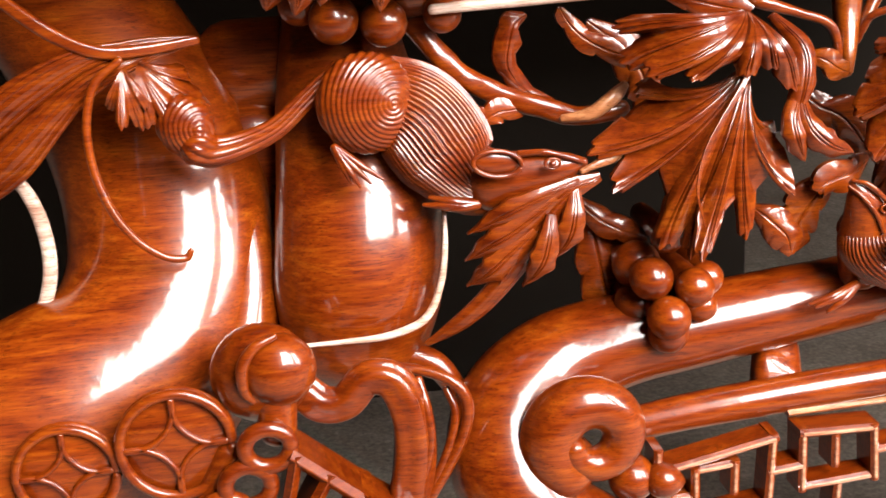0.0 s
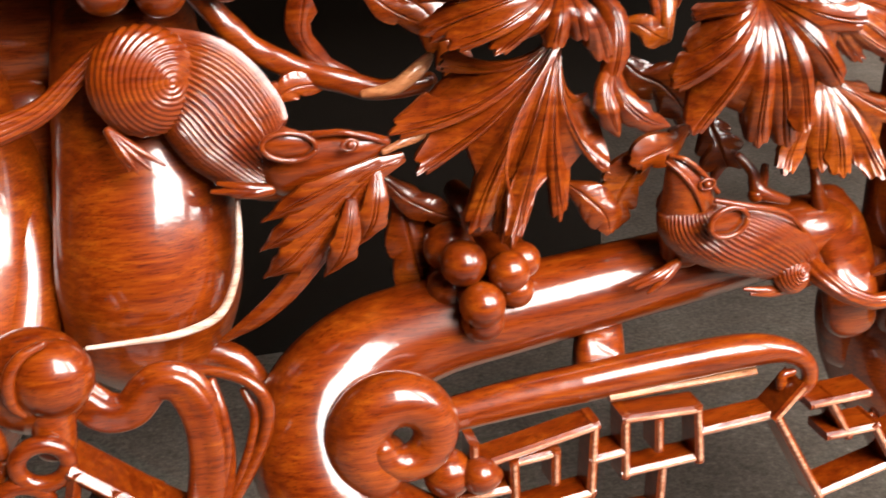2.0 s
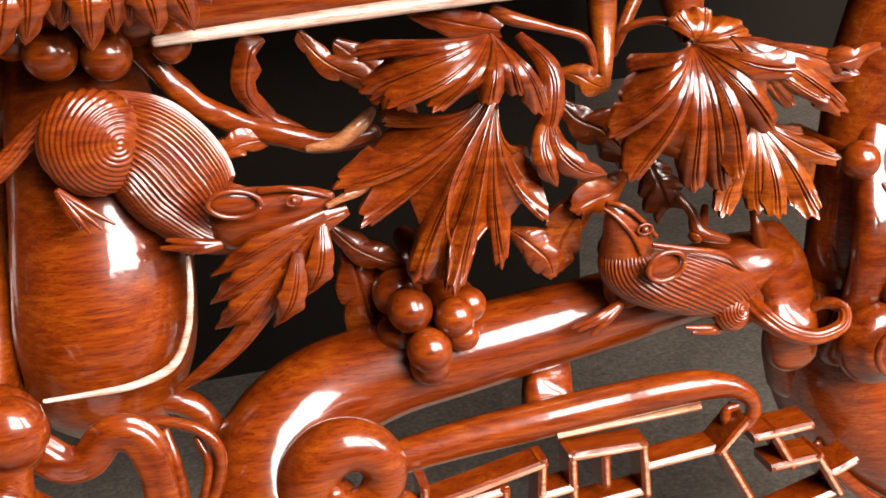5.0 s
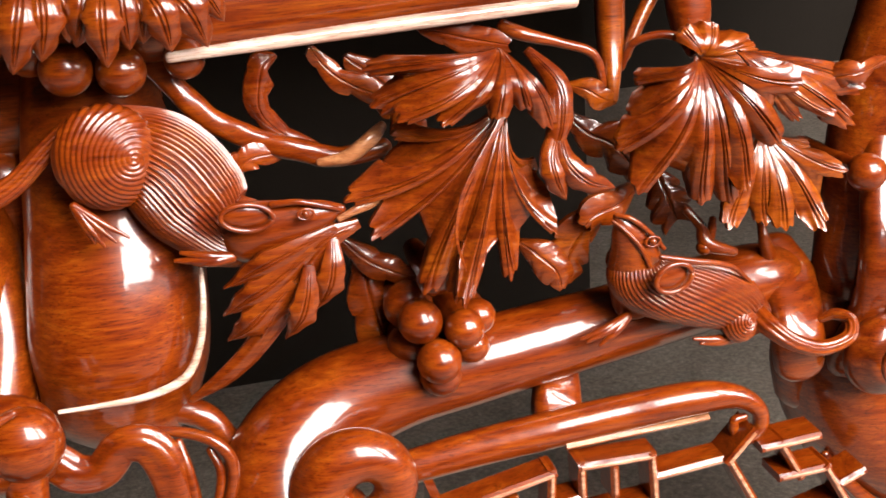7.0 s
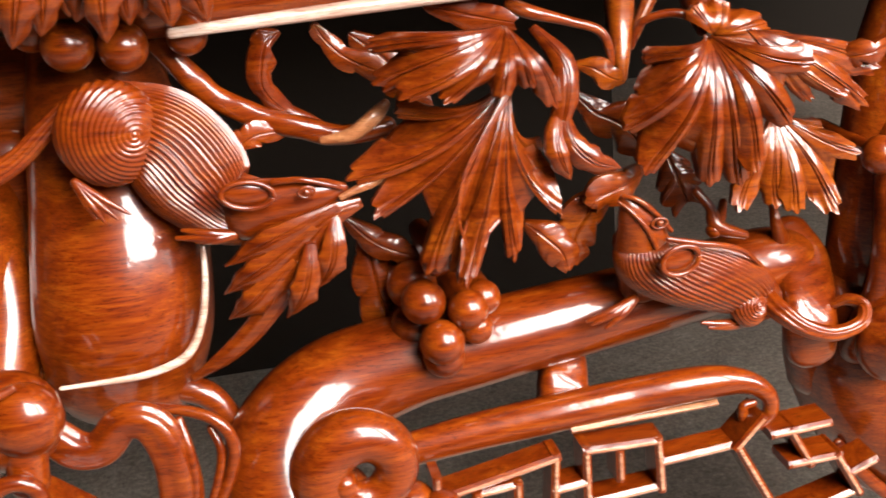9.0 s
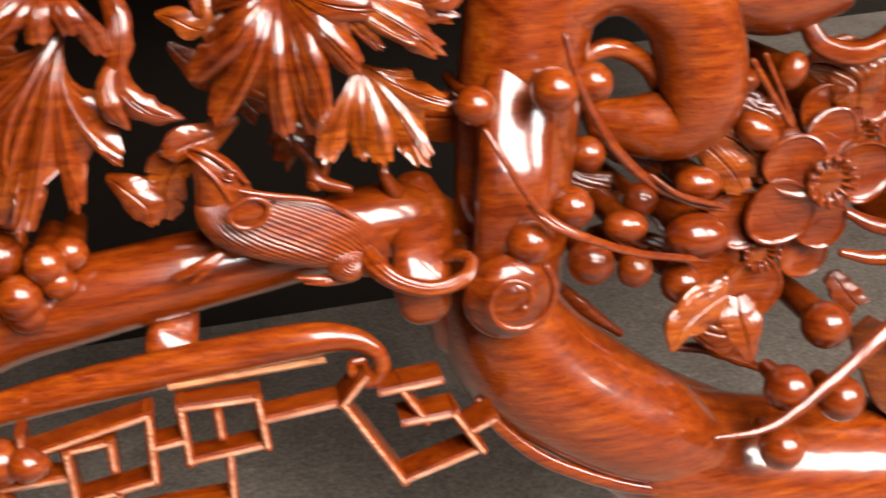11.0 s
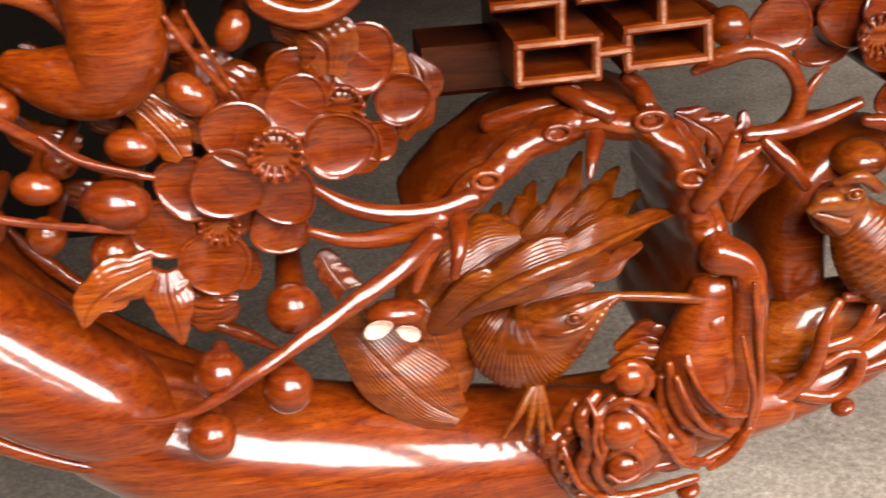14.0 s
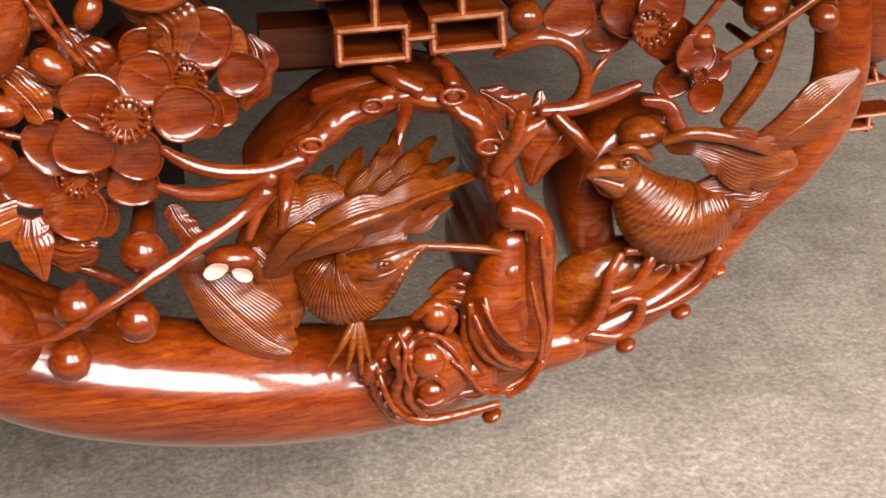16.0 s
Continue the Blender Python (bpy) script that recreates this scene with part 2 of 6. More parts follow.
def add_fan(bm, c, tips, bulge=0.012, drop=0.0, dip=0.22, rib=0.0016, thick=0.005, n=28, per=30, root=0.06):
    """A fan leaf from the point c to the places of its tips: rounded lobes with a ridged rib and two carved lines each."""
    c = np.array(c, float)
    tips = [np.array(p, float) - c for p in tips]
    ang = np.unwrap([math.atan2(p[2], p[0]) for p in tips])
    rad = [math.hypot(p[0], p[2]) for p in tips]
    fall = [p[1] for p in tips]
    k = len(tips)
    pos = np.linspace(-0.5, k - 0.5, per * k + 1)
    rows = []
    for i in range(n + 1):
        g = root + (1 - root) * i / n
        row = []
        for s in pos:
            near = min(max(int(round(s)), 0), k - 1)
            a, r, y = (float(np.interp(s, range(k), arr)) for arr in (ang, rad, fall))
            if s < 0:
                a = ang[0] + (ang[0] - ang[1]) * -s
            if s > k - 1:
                a = ang[-1] + (ang[-1] - ang[-2]) * (s - k + 1)
            off = s - near
            r *= 1 - dip * (2 * abs(off)) ** 2.3 * g ** 2 - 0.06 * g ** 4 * (0.5 - 0.5 * math.cos(6 * math.pi * off))
            r *= 1 + 0.05 * math.sin(5.1 * near + 40 * c[0]) * g
            wide = g * r * abs(ang[-1] - ang[0]) / k
            low = min(rib, 0.09 * wide)
            h = bulge * math.sin(math.pi * g ** 0.8) + low * 1.4 * g * (1 - abs(2 * off) ** 3) + low * 0.8 * off * g - 0.35 * bulge * g ** 7 + 0.004 * math.sin(2.6 * near + 90 * c[0]) * g ** 2 * (1 - abs(2 * off) ** 4)
            for line in (-0.1, 0.12):
                h -= low * 1.1 * math.exp(-((off - line) / 0.032) ** 2) * min(1, 4 * (1 - g)) * min(1, 4 * g)
            row.append((c[0] + g * r * math.cos(a), c[1] + y * g ** 1.5 + drop * g * g - h, c[2] + g * r * math.sin(a)))
        rows.append(row)
    return add_sheet(bm, rows, thick)


def add_palm(bm, c, tips, dip=0.3, bulge=0.008, swell=0.0035, groove=0.0016, lip=0.004, teeth=2.0, bite=0.05, thick=0.004, n=44, per=44, root=0.03, rib=None, pull=0.55):
    """A carved leaf spread from the point c to its tips: swelling lobes, a pair of engraved lines along each, toothed edges and turned-up ends. rib: a place on the midrib from which the lobes bend away."""
    c = np.array(c, float)
    d = [np.array(p, float) - c for p in tips]
    ang = np.unwrap([math.atan2(p[2], p[0]) for p in d])
    rad, fall = [math.hypot(p[0], p[2]) for p in d], [p[1] for p in d]
    k = len(d)
    pos = np.linspace(-0.42, k - 0.58, int(per * (k - 0.16)) + 1)
    rows = []
    for i in range(n + 1):
        g = root + (1 - root) * i / n
        row = []
        for s in pos:
            near = min(max(int(round(s)), 0), k - 1)
            off = s - near
            a, r, y = (float(np.interp(s, range(k), arr)) for arr in (ang, rad, fall))
            if s < 0:
                a = ang[0] + (ang[1] - ang[0]) * s
            if s > k - 1:
                a = ang[-1] + (ang[-1] - ang[-2]) * (s - k + 1)
            r = r + (rad[near] - r) * 0.6
            side = abs(2 * off)
            turn = near
            r *= 1 - g ** 2.5 * (dip * (1 - math.sqrt(max(0.0, 1 - 0.98 * side ** 2))) + bite * (0.5 - 0.5 * math.cos(2 * math.pi * teeth * side)))
            r *= 1 + 0.03 * math.sin(4.3 * turn + 31 * c[0]) * g
            wide = g * r * abs(ang[min(near + 1, k - 1)] - ang[max(near - 1, 0)]) / 2
            w = min(1.0, wide / 0.012)
            h = bulge * math.sin(math.pi * min(1.0, g) ** 0.75) + swell * w * (1 - side ** 2) * g ** 1.5 + 0.35 * swell * w * math.sin(3.1 * turn + 1.3) * g
            fade = min(1.0, 5 * (1.02 - g)) * min(1.0, 5 * g)
            for line in (-0.06, 0.06):
                h -= groove * w * math.exp(-((off - line - 0.05 * math.sin(2.2 * turn)) / 0.022) ** 2) * fade
            h += lip * max(0.0, g - 0.72) ** 2 * 12 * (1 - 0.6 * side) * (0.3 + 0.7 * math.sin(2.3 * turn + 0.6))
            bend = 0.13 * math.sin(1.7 * turn + 0.5) * g * g
            x, z = c[0] + g * r * math.cos(a + bend), c[2] + g * r * math.sin(a + bend)
            if rib:
                lean = 2 * g * (1 - g) * pull
                x += lean * (rib[0] - c[0] - 0.5 * r * math.cos(a))
                z += lean * (rib[2] - c[2] - 0.5 * r * math.sin(a))
            row.append((x, c[1] + y * g ** 1.4 - h, z))
        rows.append(row)
    return add_sheet(bm, rows, thick)


def add_spoon(bm, rows, dome=0.3, cut=0.22, scallops=4.0, curl=0.3, lines=2, thick=0.0035, n=30, m=35, point=0.25, base=0.5):
    """A rounded carved lobe along rows of (x, y, z, half width): domed, with thin engraved lines, a scalloped end and a curled tip."""
    q = spread(rows, n)
    w, q = np.maximum(q[:, 3], 0.0004), q[:, :3]
    t, b, f = frames_along(q)
    out = []
    for i in range(n + 1):
        s = i / n
        k = base + (1 - base) * min(1.0, s / 0.6) ** 0.8
        if s > 0.62:
            k *= max(0.02, (1 - ((s - 0.62) / 0.38) ** (2.6 - point)) ** (0.5 + 0.3 * point))
        row = []
        for u in np.linspace(-1, 1, m):
            au = abs(u)
            e = k * (1 - cut * max(0.0, min(1.0, 3 * s - 0.9)) * (0.5 + 0.5 * math.cos(2 * math.pi * (scallops * s + (0.35 if u > 0 else 0)))) * au ** 4)
            h = dome * w[i] * k * (1 - au ** 2.4) - curl * w[i] * max(0, s - 0.72) ** 2 * 8
            fade = min(1.0, 5 * (1 - s)) * min(1.0, 6 * s)
            for j in range(lines):
                at = (j - (lines - 1) / 2) * 0.26 * (1.25 - 0.6 * s)
                h -= 0.13 * w[i] * math.exp(-((u - at) / 0.045) ** 2) * fade
            h += 0.05 * w[i] * math.cos(3.5 * u) * s
            row.append(q[i] + b[i] * u * w[i] * e + f[i] * h)
        out.append(row)
    return add_sheet(bm, out, thick)


def add_bar(bm, a, b, wide, y0, y1, cham=0.0018, stretch=0.5):
    """A fret bar from a to b in the panel's plane with chamfered front edges; y0 is its front."""
    a, b = np.array([a[0], a[-1]], float), np.array([b[0], b[-1]], float)
    t = (b - a) / np.linalg.norm(b - a)
    s = np.array([-t[1], t[0]]) * wide / 2
    a, b = a - t * wide * stretch, b + t * wide * stretch
    k = (wide / 2 - cham) / (wide / 2)
    prof = [(1, y1), (1, y0 + cham), (k, y0), (-k, y0), (-1, y0 + cham), (-1, y1)]
    add_grid(bm, [[(e[0] + s[0] * f, y, e[1] + s[1] * f) for f, y in prof] for e in (a, b)], True, True)
    return bm


def add_block(bm, x0, x1, y0, y1, z0, z1, edge=0.0):
    made = bmesh.ops.create_cube(bm, size=1, matrix=Matrix.Translation(((x0 + x1) / 2, (y0 + y1) / 2, (z0 + z1) / 2)) @ Matrix.Diagonal((x1 - x0, y1 - y0, z1 - z0, 1)))
    if edge:
        bmesh.ops.bevel(bm, geom=list({e for v in made["verts"] for e in v.link_edges}), offset=edge, segments=2, affect="EDGES", profile=0.6)
    return bm


def fret_bar(a, b, wide, y0, y1, parent):
    """One bar of a fret with a paler strip that paints the highlight on its front arris."""
    bar = part("fret_bar", add_bar(bmesh.new(), a, b, wide, y0, y1, wide * 0.3), WOOD, parent, smooth=False)
    part("worn_edge", add_bar(bmesh.new(), a, b, wide * 0.44, y0 - 0.0006, y0 + 0.001, wide * 0.1, 0.3), FRET_GLINT, bar, smooth=False)
    return bar


def ring_points(c, rx, rz, r, a0=0, a1=360, n=14, y_tilt=0.0):
    """Rows for add_tube on an arc round c."""
    return [(c[0] + rx * math.cos(radians(a)), c[1] + y_tilt * math.sin(radians(a)), c[2] + rz * math.sin(radians(a)), r) for a in np.linspace(a0, a1, n)]


def spiral(c, r0, r1, a0, a1, t0, t1, n=16, rise=0.0):
    """Rows for add_tube on a spiral round c: radius r0 to r1, thickness t0 to t1."""
    return [(c[0] + (r0 + (r1 - r0) * k) * math.cos(radians(a0 + (a1 - a0) * k)), c[1] + rise * k,
             c[2] + (r0 + (r1 - r0) * k) * math.sin(radians(a0 + (a1 - a0) * k)), t0 + (t1 - t0) * k) for k in np.linspace(0, 1, n)]


def add_peg(bm, c, r, depth):
    """A carved peg that joins a boss to the ground behind it."""
    return add_tube(bm, [(c[0], c[1] + 0.1 * r, c[2], r * 0.8), (c[0], c[1] + depth * 0.5, c[2], r * 0.78), (c[0], c[1] + depth, c[2], r * 0.7)], n=6, ring=16)


def to_object(name, bm, mat, origin, smooth=True):
    bmesh.ops.recalc_face_normals(bm, faces=bm.faces[:])
    me = bpy.data.meshes.new(name)
    bm.to_mesh(me)
    bm.free()
    me.transform(Matrix.Translation(-Vector(origin)))
    me.materials.append(mat)
    if smooth:
        me.polygons.foreach_set("use_smooth", [True] * len(me.polygons))
        me.set_sharp_from_angle(angle=radians(50))
    ob = new(name, me)
    return ob


def bounds(bms):
    co = np.array([v.co for bm in bms for v in bm.verts])
    return co.min(0), co.max(0)


def base_of(bms):
    lo, hi = bounds(bms)
    return Vector(((lo[0] + hi[0]) / 2, (lo[1] + hi[1]) / 2, lo[2]))


def single(name, bm, mat, label, category, group="", kind="", smooth=True):
    """A thing that is one mesh."""
    at = base_of([bm])
    ob = to_object(name, bm, mat, at, smooth)
    ob.location = at
    return tagged(ob, label, category, group, kind)


def part(name, bm, mat, parent, label="", smooth=True):
    """One mesh under a thing or under a part."""
    at = base_of([bm])
    ob = to_object(name, bm, mat, at, smooth)
    ob.parent = parent
    home = parent.location + (parent.parent.location if parent.parent else Vector())
    ob.location = at - home
    return tagged(ob, label)


def assembly(name, label, category, group="", at=None, kind=""):
    """An empty at the base of a thing made of parts."""
    ob = new(name)
    ob.empty_display_size = 0.01
    ob.location = Vector(at)
    return tagged(ob, label, category, group, kind)


def tube(points, **kw):
    return add_tube(bmesh.new(), points, **kw)


def ball(c, r, **kw):
    return add_ball(bmesh.new(), c, r, **kw)


def leaf(spine, **kw):
    return add_leaf(bmesh.new(), spine, **kw)


def spoon(rows, **kw):
    return add_spoon(bmesh.new(), rows, **kw)


def fan(c, tips, **kw):
    return add_fan(bmesh.new(), c, tips, **kw)


def palm(c, tips, **kw):
    return add_palm(bmesh.new(), c, tips, **kw)


# ---- the room ----
TOP = 3.3
single("floor", add_block(bmesh.new(), -3.2, 4.2, -2.1, 2.6, FLOOR_Z - 0.1, FLOOR_Z), CONCRETE, "worn grey-brown concrete workshop floor with stains", "floor", kind="structure", smooth=False)
single("ceiling", add_block(bmesh.new(), -3.2, 4.2, -2.1, 2.6, TOP, TOP + 0.1), PLASTER, "dim brown plaster ceiling of the workshop", "ceiling", kind="structure", smooth=False)
# The back wall's shade comes from its near-black colour.
single("wall_north", add_block(bmesh.new(), -3.2, 4.2, 2.6, 2.75, FLOOR_Z - 0.1, TOP + 0.1), SHADE_PAINT, "back wall of the workshop, near-black to stand for shade", "wall", kind="structure", smooth=False)
single("wall_west", add_block(bmesh.new(), -3.35, -3.2, -2.1, 2.6, FLOOR_Z - 0.1, TOP + 0.1), PLASTER, "dim brown plaster side wall of the workshop", "wall", kind="structure", smooth=False)
single("wall_east", add_block(bmesh.new(), 4.2, 4.35, -2.1, 2.6, FLOOR_Z - 0.1, TOP + 0.1), PLASTER, "dim brown plaster side wall of the workshop", "wall", kind="structure", smooth=False)
wall = bmesh.new()
for x0, x1, z0, z1 in ((-3.2, 4.2, FLOOR_Z - 0.1, 0.63), (-3.2, 4.2, 3.07, TOP + 0.1), (-3.2, 0.22, 0.63, 3.07), (1.68, 2.12, 0.63, 3.07), (3.58, 4.2, 0.63, 3.07)):
    add_block(wall, x0, x1, -2.25, -2.1, z0, z1)
single("wall_south", wall, PLASTER, "dim brown plaster wall with two tall windows", "wall", kind="structure", smooth=False)


# ---- the carved panel: large forms ----
# Unseen bench added to shade the carving and the floor behind it.
bench = assembly("bench", "unseen dark rosewood bench added to shade the carving", "bench", at=(0.5, 0.5, FLOOR_Z))
part("top", add_block(bmesh.new(), -0.9, 1.9, -0.08, 2.2, 0.21, 0.27, 0.008), WOOD_SHADED, bench, smooth=False)
# Overhang added to keep steep light off the second bay's upper part.
part("bow_front", add_block(bmesh.new(), 0.64, 1.9, -0.29, -0.082, 0.212, 0.268, 0.008), WOOD_SHADED, bench, "unseen overhang added to shade the second bay", smooth=False)
# Beam added above the view to block light from the floor behind.
part("apron_beam", add_block(bmesh.new(), -0.9, 1.9, 0.02, 0.11, 0.135, 0.209, 0.004), WOOD_SHADED, bench, smooth=False)
# Board added behind the carving, near-black so that the gaps look unlit.
part("shade_board", add_block(bmesh.new(), -0.9, 0.55, 1.1, 1.14, FLOOR_Z, 0.208), SHADE_PAINT, bench, "near-black board added for the shade seen in the gaps", smooth=False)

# tall pillar with the round opening beside it
pillar = assembly("carved_pillar", "thick glossy red rosewood pillar with a round opening", "pillar", at=(-0.2283, 0.07, -0.1376))
part("shaft", tube([(-0.2783, 0.165, 0.1092, 0.0511), (-0.2463, 0.145, 0.0584, 0.0562), (-0.2207, 0.125, 0.0047, 0.0607), (-0.2112, 0.105, -0.044, 0.0621), (-0.216, 0.085, -0.0834, 0.0625), (-0.2355, 0.068, -0.1177, 0.0681), (-0.2767, 0.055, -0.1465, 0.0771), (-0.321, 0.05, -0.1709, 0.0849)], ring=40, flat=0.75, n=60), WOOD_UP, pillar)
# The rim's bright reflection is given by its pale colour.
part("rim", tube([(-0.3021, 0.06, 0.0131, 0.0028), (-0.2886, 0.06, 0.0048, 0.0034), (-0.279, 0.06, -0.0147, 0.0041), (-0.2757, 0.06, -0.0412, 0.0041), (-0.2798, 0.06, -0.0643, 0.0041), (-0.2916, 0.06, -0.0869, 0.0042), (-0.3075, 0.06, -0.1024, 0.0039), (-0.3257, 0.06, -0.1107, 0.0032)], ring=12, flat=0.6), GLINT_EDGE, pillar, "edge of the round opening, pale for its reflection")
part("inner_fold", tube([(-0.1771, 0.105, -0.0122, 0.0148), (-0.1703, 0.09, -0.0438, 0.0174), (-0.1684, 0.075, -0.0744, 0.0193), (-0.1746, 0.06, -0.1037, 0.0198)], ring=28, flat=0.9), WOOD_UP, pillar)
part("outer_fold", tube([(-0.1625, 0.115, -0.0159, 0.0123), (-0.157, 0.1, -0.0479, 0.0129), (-0.1568, 0.085, -0.079, 0.0129), (-0.1593, 0.07, -0.1093, 0.0121)], ring=28, flat=0.9), WOOD_GOLD, pillar)

vase = assembly("carved_vase", "round-bellied glossy rosewood vase carved in relief", "vase", at=(-0.1119, 0.06, -0.1186))
part("belly", tube([(-0.1016, 0.115, 0.0653, 0.0348), (-0.1005, 0.1, 0.0231, 0.0431), (-0.0992, 0.082, -0.0183, 0.048), (-0.1017, 0.068, -0.0536, 0.0495), (-0.1049, 0.063, -0.0821, 0.0496), (-0.1093, 0.064, -0.1102, 0.0445)], ring=48, flat=0.8, n=60), WOOD_UP, vase)
# A thin pale tube draws the highlight along the vase's lip.
part("lip", tube([(-0.0553, 0.034, -0.0318, 0.0012), (-0.057, 0.028, -0.0521, 0.0018), (-0.0618, 0.024, -0.0728, 0.0021), (-0.072, 0.02, -0.0887, 0.0024), (-0.0933, 0.018, -0.0952, 0.0021), (-0.117, 0.018, -0.096, 0.0015), (-0.139, 0.02, -0.0967, 0.0012)], ring=12), GLINT_EDGE, vase, "edge painted pale for its highlight")
part("shoulder", tube([(-0.1593, 0.12, 0.0024, 0.0291), (-0.1635, 0.12, -0.0455, 0.0297), (-0.1655, 0.12, -0.0999, 0.0285), (-0.1644, 0.12, -0.1305, 0.0206)], ring=28, flat=0.6), WOOD_UP, vase)
part("neck", tube([(-0.1653, 0.13, 0.0408, 0.032), (-0.1334, 0.125, 0.0444, 0.0289), (-0.102, 0.12, 0.0449, 0.0257), (-0.0798, 0.12, 0.0454, 0.0227)], ring=28, flat=0.6), WOOD, vase)

# main rail that rolls into a volute
rail = assembly("scroll_rail", "thick rounded rosewood rail rolling into a volute", "rail", at=(0.0163, 0.03, -0.1962))
part("shaft", tube([(0.3193, 0.056, -0.1275, 0.0144), (0.3054, 0.05, -0.1103, 0.0182), (0.2851, 0.042, -0.0978, 0.0212), (0.2547, 0.038, -0.0962, 0.0226), (0.1912, 0.036, -0.1048, 0.0226), (0.1398, 0.032, -0.1088, 0.0236), (0.0914, 0.033, -0.1151, 0.025), (0.0447, 0.038, -0.1219, 0.0282), (0.0053, 0.038, -0.1341, 0.0319), (-0.0231, 0.024, -0.1522, 0.0339), (-0.0301, 0.004, -0.1775, 0.0347), (-0.0115, -0.012, -0.2049, 0.0315), (0.024, -0.02, -0.223, 0.0254)], ring=44, n=110), WOOD, rail)
part("volute", tube(spiral((0.0117, -0.018, -0.1505), 0.0239, 0.0125, 235, -170, 0.0191, 0.0072, 18, -0.012), ring=36, n=110), WOOD, rail, "rolled scroll with a drilled eye")
part("knob", ball((0.0373, -0.012, -0.185), 0.0138, lean=20), WOOD, rail)
part("tip", ball((0.053, -0.02, -0.1848), 0.0104, lean=-10, tip=0.3), WOOD, rail)
part("drop_end", tube([(0.3134, 0.05, -0.1163, 0.0156), (0.3131, 0.046, -0.1341, 0.0200), (0.3104, 0.042, -0.1557, 0.0224), (0.3101, 0.042, -0.1765, 0.0192)], ring=36), WOOD, rail, "hanging rounded rail end")
part("shoulder", tube([(0.2894, 0.046, -0.0805, 0.0129), (0.2909, 0.034, -0.0943, 0.0177), (0.2874, 0.018, -0.1076, 0.0185), (0.2827, 0.004, -0.1206, 0.0169), (0.2829, 0.002, -0.1365, 0.0156)], ring=36, n=30, flat=0.55, box=2.6), WOOD, rail, "sloping polished end of the rail")
part("stub", tube([(0.1413, 0.034, -0.1337, 0.0135), (0.139, 0.028, -0.1402, 0.0144), (0.1367, 0.022, -0.1466, 0.015), (0.1357, 0.02, -0.1559, 0.015)], ring=28, box=3.5, flat=0.6), WOOD, rail)

# lower moulding with its small curl
mould = assembly("lower_moulding", "slim rounded rosewood moulding ending in a curl", "moulding", at=(0.151, 0.0, -0.162))
part("bar", tube([(0.0356, 0.012, -0.1652, 0.0097), (0.0756, 0.01, -0.1594, 0.0107), (0.1223, 0.006, -0.1538, 0.0111), (0.1695, 0.002, -0.1489, 0.0108), (0.2129, -0.004, -0.1444, 0.0099), (0.237, -0.006, -0.147, 0.0073), (0.2507, -0.008, -0.1561, 0.0053), (0.2532, -0.008, -0.1679, 0.0047), (0.2457, -0.008, -0.1755, 0.004), (0.2372, -0.008, -0.1707, 0.0033), (0.2363, -0.008, -0.1623, 0.003), (0.2428, -0.008, -0.1605, 0.0023)], ring=28, n=110), WOOD, mould)
# The strip's pale colour stands for a highlight under the moulding.
part("under_strip", add_bar(bmesh.new(), (0.1354, -0.005, -0.1606), (0.2197, -0.005, -0.159), 0.0045, -0.006, 0.03, 0.002), RAW_AND_GLINT, mould, "lower strip painted pale for its highlight", smooth=False)

fret = assembly("fretwork", "openwork rosewood key-pattern fret below the moulding", "fretwork", at=(0.1556, -0.005, -0.2284))
for i, (a, b) in enumerate((
    ((0.0517, 0.0, -0.1704), (0.0514, 0.0, -0.1877)), ((0.0562, 0.0, -0.1821), (0.1204, 0.0, -0.1697)), ((0.1204, 0.0, -0.1697), (0.118, 0.0, -0.2116)), ((0.0735, 0.0, -0.1848), (0.0975, 0.0, -0.1829)),
    ((0.0735, 0.0, -0.1848), (0.0737, 0.0, -0.2176)), ((0.0975, 0.0, -0.1829), (0.0972, 0.0, -0.1991)), ((0.0737, 0.0, -0.2176), (0.118, 0.0, -0.2116)), ((0.0334, 0.0, -0.201), (0.0724, 0.0, -0.2008)),
    ((0.0968, 0.0, -0.2163), (0.0962, 0.0, -0.2346)), ((0.1382, 0.0, -0.1687), (0.1801, 0.0, -0.17)), ((0.1382, 0.0, -0.1687), (0.1386, 0.0, -0.2036)), ((0.1386, 0.0, -0.2036), (0.1826, 0.0, -0.2009)),
    ((0.1808, 0.0, -0.1701), (0.1826, 0.0, -0.2009)), ((0.1578, 0.0, -0.1739), (0.1581, 0.0, -0.1894)), ((0.1201, 0.0, -0.191), (0.1376, 0.0, -0.1892)), ((0.1609, 0.0, -0.2042), (0.1591, 0.0, -0.233)),
    ((0.0996, 0.0, -0.2338), (0.1591, 0.0, -0.233)), ((0.1834, 0.0, -0.1846), (0.2272, 0.0, -0.1817)), ((0.229, 0.0, -0.1827), (0.2581, 0.0, -0.2384)), ((0.2581, 0.0, -0.2384), (0.306, 0.0, -0.2258)),
    ((0.306, 0.0, -0.2258), (0.2912, 0.0, -0.1989)), ((0.2912, 0.0, -0.1989), (0.2624, 0.0, -0.1996)), ((0.2509, 0.0, -0.1778), (0.2841, 0.0, -0.1764)), ((0.2617, 0.0, -0.1776), (0.2745, 0.0, -0.2011)),
    ((0.3014, 0.0, -0.2116), (0.315, 0.0, -0.2064)), ((0.2428, 0.0, -0.1653), (0.2279, 0.0, -0.181)),
)):
    fret_bar(a, b, 0.0054, (-0.018 if a[0] < 0.2 else -0.022) + 0.0006 * (i % 4), 0.001, fret)

